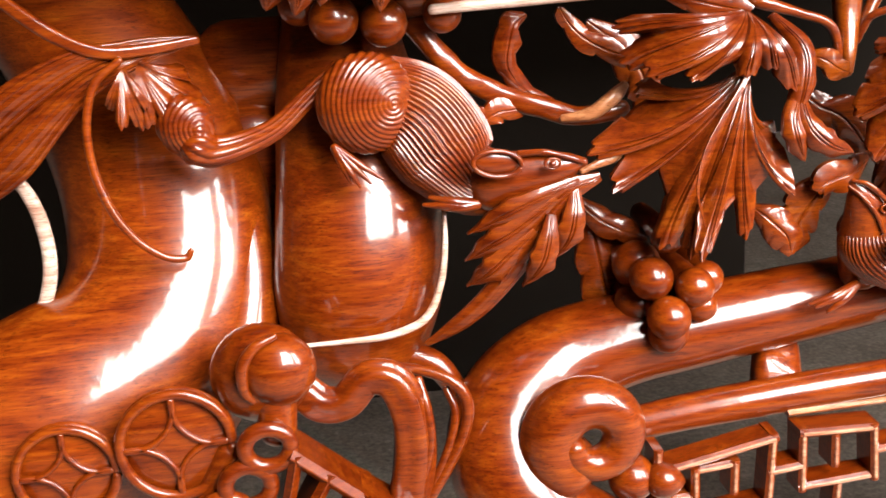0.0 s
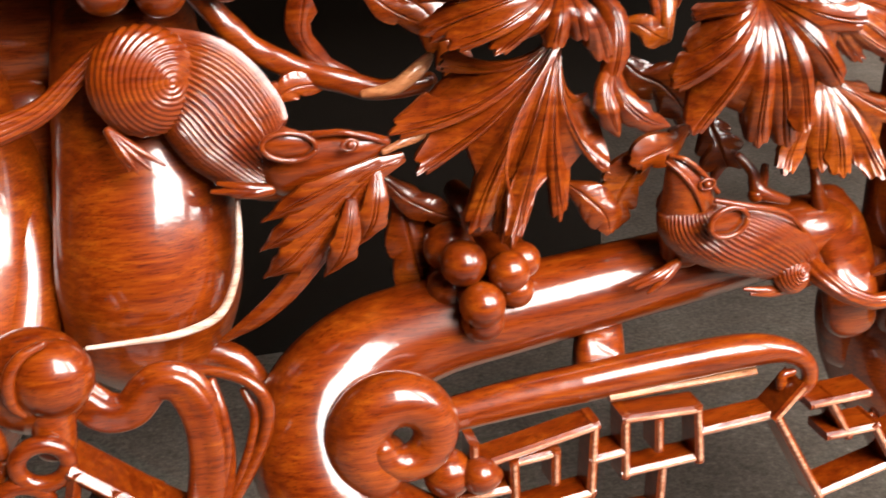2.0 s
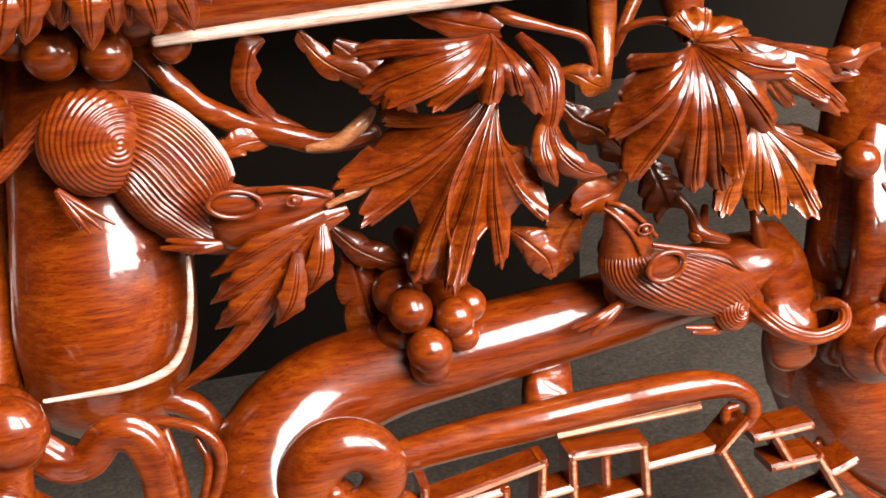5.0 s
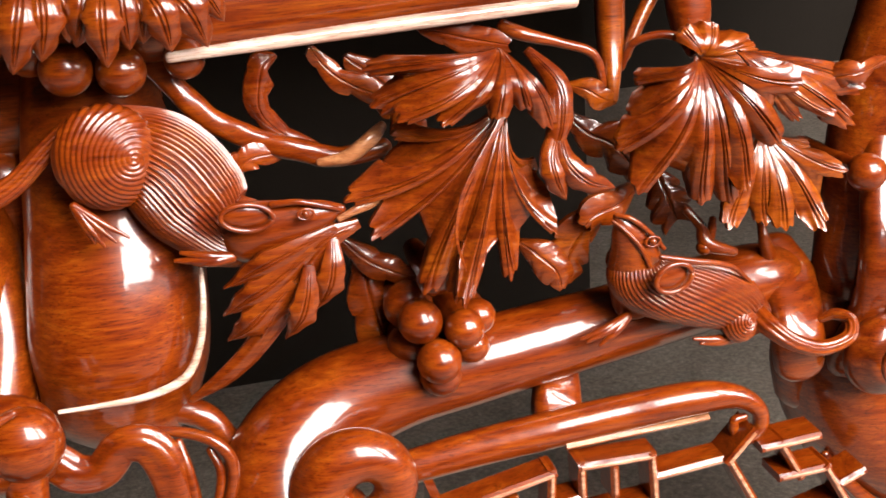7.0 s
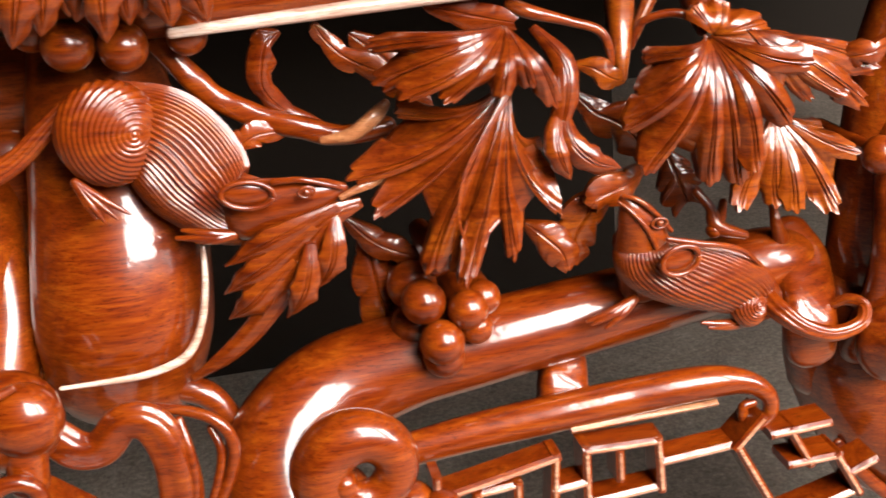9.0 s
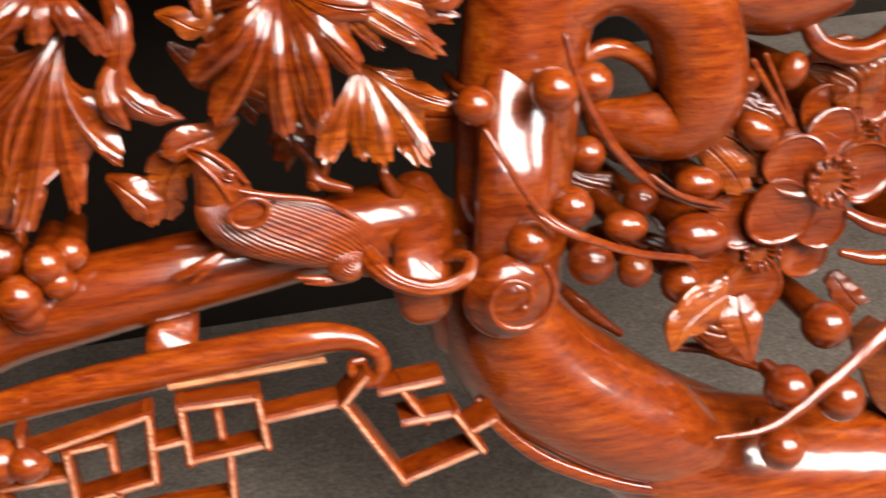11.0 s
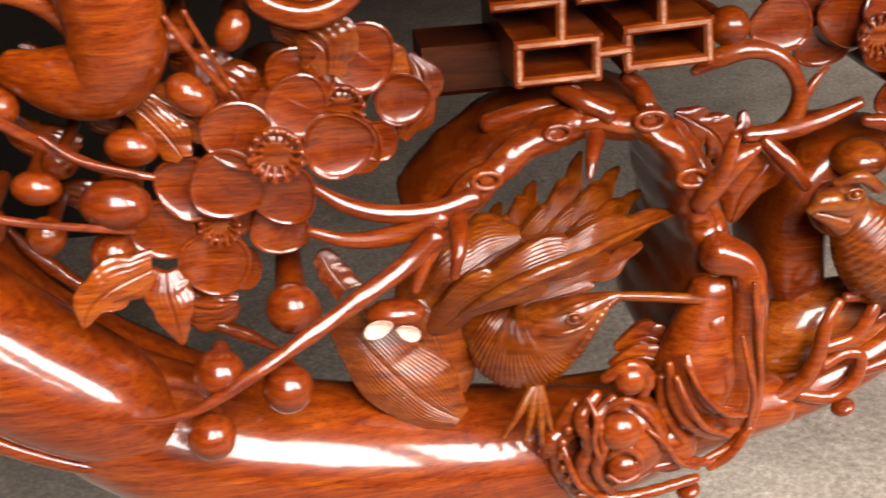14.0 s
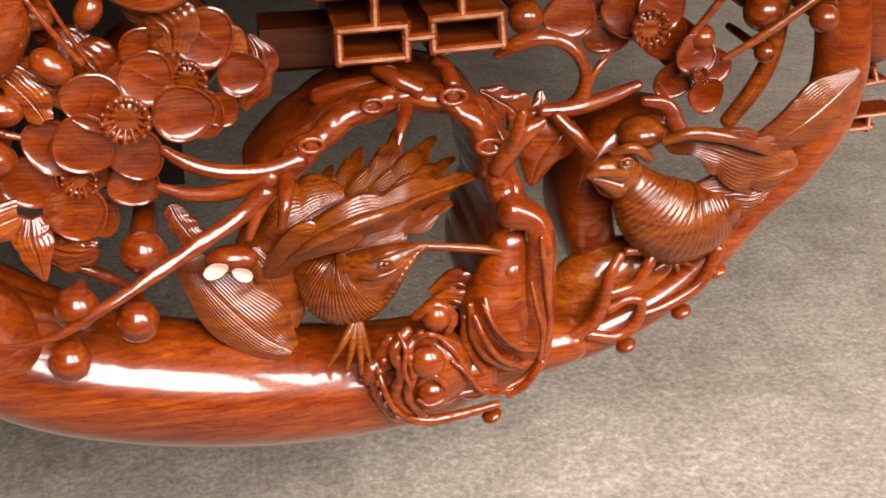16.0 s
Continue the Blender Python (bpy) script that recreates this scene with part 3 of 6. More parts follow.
# ---- round frame ----
frame_ring = assembly("round_frame", "heavy round rosewood frame with overlapping lobes", "frame", at=(0.6321, 0.03, -0.3918))
part("upright", tube([(0.3316, 0.012, -0.1460, 0.0242), (0.3343, -0.004, -0.1043, 0.0210), (0.3379, -0.004, -0.0707, 0.0210), (0.3454, 0.01, -0.0393, 0.0222), (0.3583, 0.026, -0.0087, 0.0234), (0.3786, 0.034, 0.0197, 0.0243), (0.4049, 0.036, 0.0356, 0.0244)], ring=48, n=70, flat=0.5, box=2.5), WOOD_UP, frame_ring)
part("left_lobe", tube([(0.3300, 0.04515, -0.1239, 0.0334), (0.3340, 0.04418, -0.1674, 0.0400), (0.3549, 0.04247, -0.2074, 0.0438), (0.3911, 0.04023, -0.2400, 0.0435), (0.4301, 0.03756, -0.2659, 0.0390), (0.4600, 0.03293, -0.2860, 0.0281)], ring=56, n=60, flat=1.1), WOOD, frame_ring)
part("left_ledge", tube([(0.3481, 0.085, -0.1452, 0.0224), (0.3559, 0.085, -0.1871, 0.029), (0.3784, 0.085, -0.2269, 0.032), (0.4149, 0.085, -0.2614, 0.0336), (0.4561, 0.085, -0.2884, 0.0327), (0.5016, 0.085, -0.3113, 0.0292)], ring=36, n=50, flat=0.9, box=2.6), WOOD, frame_ring, "set-back inner ledge")
part("lip", tube([(0.3129, 0.018, -0.2152, 0.0035), (0.3260, 0.014, -0.2343, 0.0043), (0.3480, 0.01, -0.2566, 0.0047), (0.3752, 0.008, -0.2741, 0.0048), (0.4038, 0.008, -0.2887, 0.0044), (0.4290, 0.008, -0.2979, 0.0033)], ring=14, flat=0.7), WOOD, frame_ring)
part("right_lobe", tube([(0.3829, 0.04051, -0.2599, 0.0257), (0.4213, 0.05028, -0.2768, 0.0419), (0.4721, 0.05038, -0.3061, 0.0471), (0.5376, 0.04904, -0.3248, 0.0482), (0.6106, 0.04845, -0.3372, 0.0472), (0.6850, 0.05706, -0.3482, 0.0449), (0.7564, 0.05577, -0.3478, 0.0377), (0.8206, 0.05309, -0.3349, 0.0258), (0.8764, 0.05054, -0.3256, 0.0189)], ring=60, n=90, flat=1.1), WOOD, frame_ring)
part("right_ledge", tube([(0.3886, 0.09, -0.2794, 0.0255), (0.4417, 0.09, -0.3066, 0.0313), (0.5066, 0.09, -0.3299, 0.0329), (0.5843, 0.09, -0.3446, 0.0327), (0.6657, 0.09, -0.3501, 0.0305), (0.7405, 0.09, -0.3483, 0.0281), (0.8169, 0.09, -0.3375, 0.0245), (0.8844, 0.09, -0.3213, 0.0208)], ring=36, n=70, flat=0.9, box=2.6), WOOD, frame_ring, "set-back inner ledge")
part("outer_rim", tube([(0.8547, 0.05, -0.3338, 0.0201), (0.9126, 0.055, -0.3203, 0.0166), (0.9599, 0.058, -0.2957, 0.0148), (0.996, 0.06, -0.2636, 0.0138), (1.0261, 0.062, -0.2264, 0.0145), (1.0553, 0.062, -0.1939, 0.018), (1.0792, 0.065, -0.1535, 0.0213), (1.0886, 0.07, -0.1094, 0.0219), (1.0814, 0.075, -0.0529, 0.0214), (1.0664, 0.08, -0.003, 0.0209)], ring=32, n=90, flat=0.9), WOOD, frame_ring)
# Golden wood here imitates the highlight along the rim's inner edge.
part("inner_rim", tube([(1.0151, 0.1, -0.1651, 0.0073), (1.0353, 0.1, -0.1351, 0.0077), (1.0462, 0.1, -0.1031, 0.0076), (1.0464, 0.1, -0.0625, 0.0074), (1.0389, 0.1, -0.0274, 0.0069)], ring=16), WOOD_GOLD, frame_ring, "inner edge in paler wood for its highlight")
part("inner_edge", tube([(0.3819, 0.09, -0.1684, 0.0027), (0.3936, 0.09, -0.1848, 0.0046), (0.4096, 0.09, -0.2023, 0.0051), (0.4306, 0.09, -0.2214, 0.0032)], ring=12, rough=0.3), WOOD, frame_ring, "chipped inner edge")
part("inner_edge", tube([(0.4694, 0.09, -0.2387, 0.0024), (0.4941, 0.09, -0.2449, 0.0045), (0.5189, 0.09, -0.2575, 0.0045), (0.5378, 0.09, -0.2692, 0.0025)], ring=12, rough=0.3), WOOD, frame_ring, "chipped inner edge")
part("inner_scroll", tube([(0.9129, 0.12, -0.2870, 0.0190), (0.9001, 0.12, -0.2439, 0.0231), (0.9039, 0.125, -0.2057, 0.0222), (0.9272, 0.13, -0.1746, 0.0206), (0.9702, 0.13, -0.1699, 0.0147)], ring=30, box=4.0, flat=2.0), WOOD, frame_ring, "dark scroll in the frame's depth")
part("boss", ball((0.3279, -0.016, -0.1311), 0.0262, flat=0.62, swirl=1.6, deep=0.05, at=(0.1, 0.05), u=60, v=40), WOOD, frame_ring, "spiral boss")
part("spiral_line", tube(spiral((0.3272, -0.038, -0.1227), 0.0238, 0.0052, 40, -420, 0.0025, 0.0018, 24, -0.006), ring=10, n=120), WOOD, frame_ring)
part("horn", tube([(0.3786, 0.034, 0.0203, 0.0223), (0.4038, 0.038, 0.0323, 0.0238), (0.4316, 0.04, 0.0303, 0.0259), (0.4582, 0.042, 0.0101, 0.0281), (0.4681, 0.042, -0.0170, 0.0281), (0.4689, 0.042, -0.0448, 0.0274), (0.4560, 0.046, -0.0618, 0.0241), (0.4320, 0.05, -0.0622, 0.0194), (0.4089, 0.056, -0.0564, 0.0119)], ring=44, n=110, flat=0.9), WOOD, frame_ring, "curled horn of the frame")
part("outer_leg", tube([(0.3877, 0.05, 0.0894, 0.0402), (0.3792, 0.045, 0.0540, 0.0392), (0.3645, 0.042, 0.0148, 0.0381), (0.3559, 0.038, -0.0227, 0.0368), (0.3502, 0.036, -0.0623, 0.0361), (0.3459, 0.036, -0.1042, 0.0348), (0.3428, 0.04, -0.1499, 0.0323), (0.3415, 0.05, -0.1934, 0.0295)], ring=48, n=40, flat=0.8), WOOD_UP, frame_ring, "round recessed leg beside the upright")
part("horn_inner", tube([(0.3922, 0.045, -0.0168, 0.0053), (0.4132, 0.045, -0.0109, 0.006), (0.4359, 0.05, -0.0232, 0.0061), (0.4502, 0.055, -0.0453, 0.0055)], ring=16), WOOD, frame_ring)



# top rail
top_rail = assembly("top_rail", "carved rosewood top rail with a highlight painted along its lower edge", "rail", at=(0.0663, 0.06, 0.0809))
part("shaft", tube([(-0.0668, 0.07, 0.0938, 0.0207), (0.0079, 0.07, 0.0978, 0.0218), (0.0891, 0.07, 0.101, 0.0223), (0.1709, 0.07, 0.1044, 0.0228)], ring=32, box=3.0), WOOD, top_rail)
# The white highlight under the rail is painted as a pale edge.
part("lower_edge", tube([(-0.0555, 0.035, 0.0803, 0.0028), (0.0077, 0.035, 0.0824, 0.0038), (0.0795, 0.035, 0.0845, 0.0041), (0.1594, 0.035, 0.0861, 0.0039)], ring=14), GLINT_EDGE, top_rail, "lower edge painted pale for its highlight")


# ---- carved figures and foliage, first bay ----


def squirrel_body(bm, axis, grooves, deep, flat=0.72, twist=0.0):
    return add_tube(bm, axis, n=170 if twist else 80, ring=260 if twist else 420, flat=flat, grooves=grooves, deep=deep, twist=twist)


def add_ear(bm, c, rx, rz, lean, depth):
    """A cupped ear: a rolled rim round a sunk shell."""
    pts = []
    for a in np.linspace(0, 345, 16):
        x, z = rx * math.cos(radians(a)), rz * math.sin(radians(a))
        cl, sl = math.cos(radians(lean)), math.sin(radians(lean))
        pts.append((c[0] + x * cl - z * sl, c[1] - depth * 0.4, c[2] + x * sl + z * cl, rz * 0.20))
    add_tube(bm, pts, n=60, ring=10)
    return add_ball(bm, (c[0], c[1] + depth * 0.15, c[2]), rx * 0.98, flat=0.22, tall=rz / rx, lean=lean)


def add_eye(bm, c, r):
    add_ball(bm, c, r, flat=0.9, u=16, v=10)
    return add_tube(bm, ring_points((c[0], c[1] + r * 0.1, c[2]), r * 2.0, r * 1.35, r * 0.35, 0, 350, 12), n=40, ring=8)


def add_paw(bm, a, tips, r):
    for tip in tips:
        mid = [(p + q) / 2 for p, q in zip(a, tip)]
        add_tube(bm, [(*a, r), (mid[0], mid[1] - r * 0.6, mid[2], r * 0.85), (*tip, r * 0.35)], ring=10)
    return bm


squirrel = bmesh.new()
squirrel_body(squirrel, [(-0.1048, 0.052, 0.0354, 0.0182), (-0.0864, 0.048, 0.034, 0.0229), (-0.0677, 0.044, 0.0239, 0.0284), (-0.0531, 0.04, 0.0036, 0.0293), (-0.0393, 0.034, -0.0124, 0.0222), (-0.0247, 0.028, -0.0158, 0.0174)], 58, 0.075)
add_ball(squirrel, (-0.0937, 0.037, 0.0329), 0.0277, flat=0.62, tall=1.02, swirl=10.0, deep=0.034, at=(0.5, 0.02), u=240, v=190)
add_tube(squirrel, [(-0.0312, 0.026, -0.0142, 0.0167), (-0.0165, 0.022, -0.0119, 0.0149), (-0.0017, 0.018, -0.0091, 0.0113), (0.0108, 0.016, -0.0066, 0.0077), (0.0206, 0.016, -0.0055, 0.003)], ring=28, flat=0.75)
add_tube(squirrel, [(-0.0204, 0.024, -0.0215, 0.0078), (-0.0025, 0.02, -0.0185, 0.0072), (0.0144, 0.018, -0.0134, 0.0036)], ring=18, flat=0.7)
add_ear(squirrel, (-0.0295, 0.006, 0.0008), 0.0132, 0.0069, -8, 0.006)
add_eye(squirrel, (0.0004, 0.004, -0.0018), 0.0021)
add_tube(squirrel, [(-0.0156, 0.014, 0.0029, 0.002), (-0.0014, 0.01, 0.0033, 0.0017), (0.0128, 0.01, -0.0013, 0.0015), (0.02, 0.012, -0.0048, 0.0012)], ring=10)
add_tube(squirrel, [(-0.1061, 0.052, 0.0515, 0.0043), (-0.1245, 0.048, 0.0369, 0.0055), (-0.1428, 0.044, 0.0224, 0.0061), (-0.1619, 0.042, 0.0151, 0.0073), (-0.1772, 0.04, 0.0131, 0.0091), (-0.1869, 0.036, 0.018, 0.0109)], ring=40, grooves=10, deep=0.16, n=50)
add_ball(squirrel, (-0.191, 0.04, 0.028), 0.0158, flat=0.75, tall=1.15, swirl=6.0, deep=0.07, at=(0.45, -0.25), lean=20, u=80, v=60)
add_paw(squirrel, (-0.1136, 0.028, 0.0121), ((-0.0958, 0.022, -0.0079), (-0.1017, 0.022, -0.0094), (-0.1062, 0.024, -0.0076), (-0.089, 0.022, -0.0065)), 0.0024)
add_paw(squirrel, (-0.039, 0.02, -0.0246), ((-0.0679, 0.022, -0.0229), (-0.0645, 0.022, -0.019), (-0.0582, 0.02, -0.0256)), 0.0033)
single("squirrel_figure", squirrel, WOOD, "carved rosewood squirrel with grooved fur climbing over the vase", "carved figure", "carved squirrels")

squirrel = bmesh.new()
squirrel_body(squirrel, [(0.1770, 0.006, -0.0540, 0.0133), (0.1805, 0, -0.0650, 0.0174), (0.1965, -0.002, -0.0737, 0.0185), (0.2181, 0, -0.0816, 0.0189), (0.2395, 0.004, -0.0913, 0.0175), (0.2554, 0.01, -0.1055, 0.0128)], 40, 0.085, 0.85, 60)
add_tube(squirrel, [(0.1669, -0.004, -0.0256, 0.0027), (0.1717, -0.003, -0.0325, 0.0080), (0.1774, 0, -0.0453, 0.0132), (0.1801, 0.004, -0.0623, 0.0163), (0.1831, 0.012, -0.0832, 0.0140)], ring=28, flat=0.85)
add_ear(squirrel, (0.1910, -0.022, -0.0579), 0.0105, 0.0078, 14, 0.006)
add_eye(squirrel, (0.1843, -0.012, -0.0400), 0.0021)
add_tube(squirrel, [(0.1655, -0.006, -0.0241, 0.0009), (0.1729, -0.01, -0.0259, 0.0014), (0.1832, -0.01, -0.0352, 0.0014), (0.1923, -0.008, -0.0465, 0.0014)], ring=10)
add_tube(squirrel, [(0.1635, -0.006, -0.0270, 0.0009), (0.1696, -0.01, -0.0325, 0.0012), (0.1774, -0.012, -0.0428, 0.0014), (0.1822, -0.012, -0.0535, 0.0014)], ring=10)
add_tube(squirrel, [(0.1880, -0.014, -0.0487, 0.0015), (0.2046, -0.014, -0.0537, 0.0020), (0.2303, -0.01, -0.0620, 0.0015), (0.2486, -0.002, -0.0782, 0.0012)], ring=10)
add_ball(squirrel, (0.2402, -0.004, -0.1014), 0.0118, flat=0.8, swirl=6, deep=0.08, at=(0.3, 0.3), u=90, v=60)
add_paw(squirrel, (0.1734, 0, -0.0872), ((0.1480, -0.004, -0.0967), (0.1553, -0.004, -0.1004), (0.1454, -0.002, -0.0953)), 0.003)
add_paw(squirrel, (0.2396, 0, -0.1123), ((0.2121, -0.004, -0.1064), (0.2164, -0.004, -0.1100)), 0.0032)
add_tube(squirrel, [(0.2503, 0.004, -0.0968, 0.0072), (0.2552, -0.012, -0.1028, 0.0064), (0.2664, -0.02, -0.1113, 0.0052), (0.2845, -0.02, -0.1182, 0.0046), (0.3032, -0.016, -0.1168, 0.0044), (0.3099, -0.008, -0.1105, 0.0041), (0.3043, 0, -0.1084, 0.0036), (0.2964, 0.004, -0.1123, 0.0024)], ring=40, grooves=8, deep=0.16, n=70)
single("squirrel_figure", squirrel, WOOD, "carved rosewood squirrel with big ears crouching on the rail", "carved figure", "carved squirrels")

# grape leaf that hangs over the rail
grape_leaf = assembly("grape_leaf", "large lobed rosewood grape leaf with folded top", "leaf", "carved leaves", at=(0.0885, 0.0, -0.0657))
part("blade", palm((0.1140, 0.016, 0.0451), [(0.0499, 0.03, 0.0327), (0.0350, 0.026, 0.0114), (0.0251, 0.02, -0.0100), (0.0372, 0.012, -0.0290), (0.0486, 0.008, -0.0450), (0.0684, 0, -0.0591), (0.0870, -0.008, -0.0643), (0.1062, -0.006, -0.0492), (0.1208, 0, -0.0290), (0.1269, 0.012, -0.0008)], dip=0.34, bulge=0.012, swell=0.007, groove=0.0026, lip=0.005, bite=0.04, rib=(0.0883, 0, 0.0065), pull=0.6), WOOD_LEAF, grape_leaf)
part("midrib", tube([(0.1144, 0.008, 0.0468, 0.0024), (0.1036, 0, 0.0319, 0.0021), (0.0903, -0.006, 0.0156, 0.0018), (0.0800, -0.01, -0.0002, 0.0015), (0.0747, -0.014, -0.0197, 0.0010), (0.0781, -0.016, -0.0384, 0.0006)], ring=16, grooves=4, deep=0.3, flat=0.7), WOOD_LEAF, grape_leaf)
part("folded_top", palm((0.1110, 0.016, 0.0704), [(0.0380, 0.026, 0.0694), (0.0402, 0.016, 0.0557), (0.0522, 0.002, 0.0361), (0.0736, -0.006, 0.0352), (0.0964, -0.008, 0.0421), (0.1174, -0.006, 0.0405), (0.1382, 0.004, 0.0295)], dip=0.32, bulge=0.02, swell=0.006, groove=0.002, lip=0.003), WOOD_LEAF, grape_leaf)
for rows in ([(0.1285, 0.02, 0.0654, 0.0048), (0.1394, 0.006, 0.0487, 0.0077), (0.1378, 0.0, 0.0284, 0.0071), (0.1293, -0.002, 0.0042, 0.0042)], [(0.1386, 0.004, 0.028, 0.0048), (0.1302, -0.006, 0.0144, 0.0065), (0.1309, -0.01, 0.0025, 0.0065), (0.1369, -0.006, -0.0102, 0.0042)], [(0.1372, 0.002, 0.0256, 0.0048), (0.1381, -0.008, 0.0102, 0.0077), (0.1489, -0.01, -0.0013, 0.0077), (0.165, -0.006, -0.0079, 0.0036)]):
    part("side_curl", spoon(rows, dome=0.4, curl=-0.5), WOOD_LEAF, grape_leaf)
part("back_lobe", leaf([(0.0172, 0.05, 0.0746, 0.0042), (0.0242, 0.05, 0.0635, 0.0066), (0.0361, 0.045, 0.0533, 0.0078), (0.053, 0.04, 0.0461, 0.006), (0.0651, 0.04, 0.0427, 0.0024)], lobes=3, cut=0.4), WOOD_LEAF, grape_leaf)

acanthus = assembly("fan_leaf", "fan-shaped rosewood leaf with deeply carved ribs", "leaf", "carved leaves", at=(0.2382, 0.0, -0.0411))
part("blade", palm((0.2212, 0.014, 0.0532), [(0.1863, 0.02, 0.0457), (0.1757, 0.014, 0.0270), (0.1750, 0.01, 0.0053), (0.1869, 0.006, -0.0173), (0.2053, 0, -0.0260), (0.2287, -0.004, -0.0283), (0.2440, -0.008, -0.0123), (0.2589, -0.012, 0.0059), (0.2663, -0.008, 0.0329)], dip=0.3, bulge=0.02, swell=0.006, groove=0.0026, lip=0.004, bite=0.025), WOOD_LEAF, acanthus)
part("side_blade", palm((0.2388, 0.004, 0.0561), [(0.2674, -0.004, 0.0146), (0.2852, -0.012, 0.0101), (0.3086, -0.008, 0.0150), (0.3142, 0.004, 0.0348)], dip=0.25, bulge=0.012, swell=0.004, groove=0.002, lip=0.006), WOOD_LEAF, acanthus)
part("crest", palm((0.2286, 0.024, 0.0500), [(0.2196, 0.03, 0.0672), (0.2388, 0.03, 0.0673), (0.2601, 0.026, 0.0561), (0.2885, 0.02, 0.0405)], dip=0.3, bulge=0.006), WOOD_LEAF, acanthus)
part("under_blade", palm((0.2602, 0.014, 0.0058), [(0.2317, 0.006, -0.0412), (0.2506, 0.002, -0.0448), (0.2717, -0.002, -0.0488), (0.2944, -0.002, -0.0474), (0.3032, 0.004, -0.0241), (0.2900, 0.012, -0.0063)], dip=0.3, bulge=0.008, swell=0.005, groove=0.0022, lip=0.004), WOOD_GOLD, acanthus)
part("trailing_lobe", leaf([(0.268, 0.03, -0.0242, 0.0095), (0.2875, 0.035, -0.033, 0.0142), (0.3112, 0.04, -0.0391, 0.0157), (0.3327, 0.045, -0.0381, 0.0099), (0.341, 0.05, -0.0353, 0.0027)], lobes=2, cut=0.15, cup=0.3), WOOD, acanthus)
part("back_tip", leaf([(0.2837, 0.03, 0.0263, 0.0052), (0.2908, 0.0, 0.0347, 0.008), (0.3051, -0.01, 0.0381, 0.0067), (0.3284, 0.0, 0.0413, 0.0025)], lobes=3, cut=0.4), WOOD_LEAF, acanthus)

frond = assembly("frond", "narrow drooping rosewood frond with pointed lobes", "leaf", "carved leaves", at=(-0.0671, 0.02, -0.1005))
for rows in ([(0.0288, 0.012, -0.0136, 0.0048), (0.0078, 0.01, -0.0211, 0.0101), (-0.0114, 0.012, -0.0405, 0.0137), (-0.0295, 0.016, -0.0705, 0.0121)], [(0.0164, 0.01, -0.0136, 0.0047), (-0.0087, 0.008, -0.0223, 0.007), (-0.0271, 0.01, -0.0302, 0.0071), (-0.0455, 0.016, -0.0402, 0.003)], [(0.0032, 0.008, -0.0223, 0.0053), (-0.0193, 0.008, -0.0377, 0.0077), (-0.0337, 0.01, -0.0457, 0.0077), (-0.0475, 0.016, -0.0554, 0.003)],
             [(-0.0094, 0.008, -0.0393, 0.0053), (-0.0258, 0.008, -0.0527, 0.0077), (-0.0357, 0.01, -0.0616, 0.0078), (-0.0469, 0.018, -0.0709, 0.003)], [(0.0141, 0.01, -0.0183, 0.0053), (0.0118, 0.004, -0.0317, 0.0077), (0.0081, 0.004, -0.0445, 0.0077), (0.001, 0.01, -0.0574, 0.003)], [(-0.0004, 0.006, -0.0305, 0.0053), (-0.0037, 0.002, -0.0456, 0.0077), (-0.0087, 0.002, -0.0584, 0.0077), (-0.017, 0.01, -0.0714, 0.003)]):
    part("lobe", spoon(rows, dome=0.22, curl=-0.3, point=1.1, lines=2), WOOD_LEAF, frond)
part("stalk", tube([(-0.0198, 0.016, -0.0602, 0.0073), (-0.0296, 0.018, -0.0727, 0.0067), (-0.0399, 0.02, -0.0838, 0.0061), (-0.0533, 0.022, -0.0945, 0.0049), (-0.0705, 0.026, -0.1056, 0.0019)], ring=30, grooves=7, deep=0.2, flat=0.5), WOOD_LEAF, frond, "ridged stalk")

# stems behind the leaves
stems = assembly("vine_stems", "twisting rosewood vine stems behind the leaves", "stem", at=(0.015, 0.06, 0.0049))
part("main_stem", tube([(-0.0642, 0.07, 0.0725, 0.0078), (-0.0521, 0.065, 0.0553, 0.0066), (-0.0366, 0.06, 0.039, 0.0067), (-0.0172, 0.055, 0.0279, 0.0061), (0.0058, 0.05, 0.0198, 0.0061), (0.0268, 0.05, 0.0131, 0.0056), (0.0523, 0.05, 0.0148, 0.0056)], ring=16, box=3, rough=0.15), WOOD, stems)
part("sprout", leaf([(0.0001, 0.055, 0.0715, 0.003), (-0.0082, 0.05, 0.0673, 0.0089), (-0.012, 0.05, 0.0551, 0.0078), (-0.0122, 0.052, 0.0423, 0.0066), (-0.0018, 0.055, 0.029, 0.0055), (0.0156, 0.055, 0.0184, 0.0025)], lobes=2.5, cut=0.3, cup=0.5), WOOD, stems)
part("lower_sprout", leaf([(-0.0343, 0.05, 0.0049, 0.0024), (-0.0289, 0.045, 0.0151, 0.0078), (-0.0192, 0.045, 0.0201, 0.0072), (-0.0004, 0.05, 0.02, 0.0031)], lobes=2.5, cut=0.3), WOOD, stems)
part("upright_stem", tube([(0.1898, 0.06, 0.0989, 0.0082), (0.1878, 0.055, 0.0621, 0.0076), (0.1847, 0.045, 0.0385, 0.0045), (0.1839, 0.04, 0.0273, 0.0019)], ring=12, box=3), WOOD_GOLD, stems)
part("side_stem", tube([(0.2209, 0.06, 0.0896, 0.0045), (0.2066, 0.055, 0.0696, 0.0041), (0.1944, 0.05, 0.0493, 0.0032)], ring=12), WOOD_GOLD, stems)
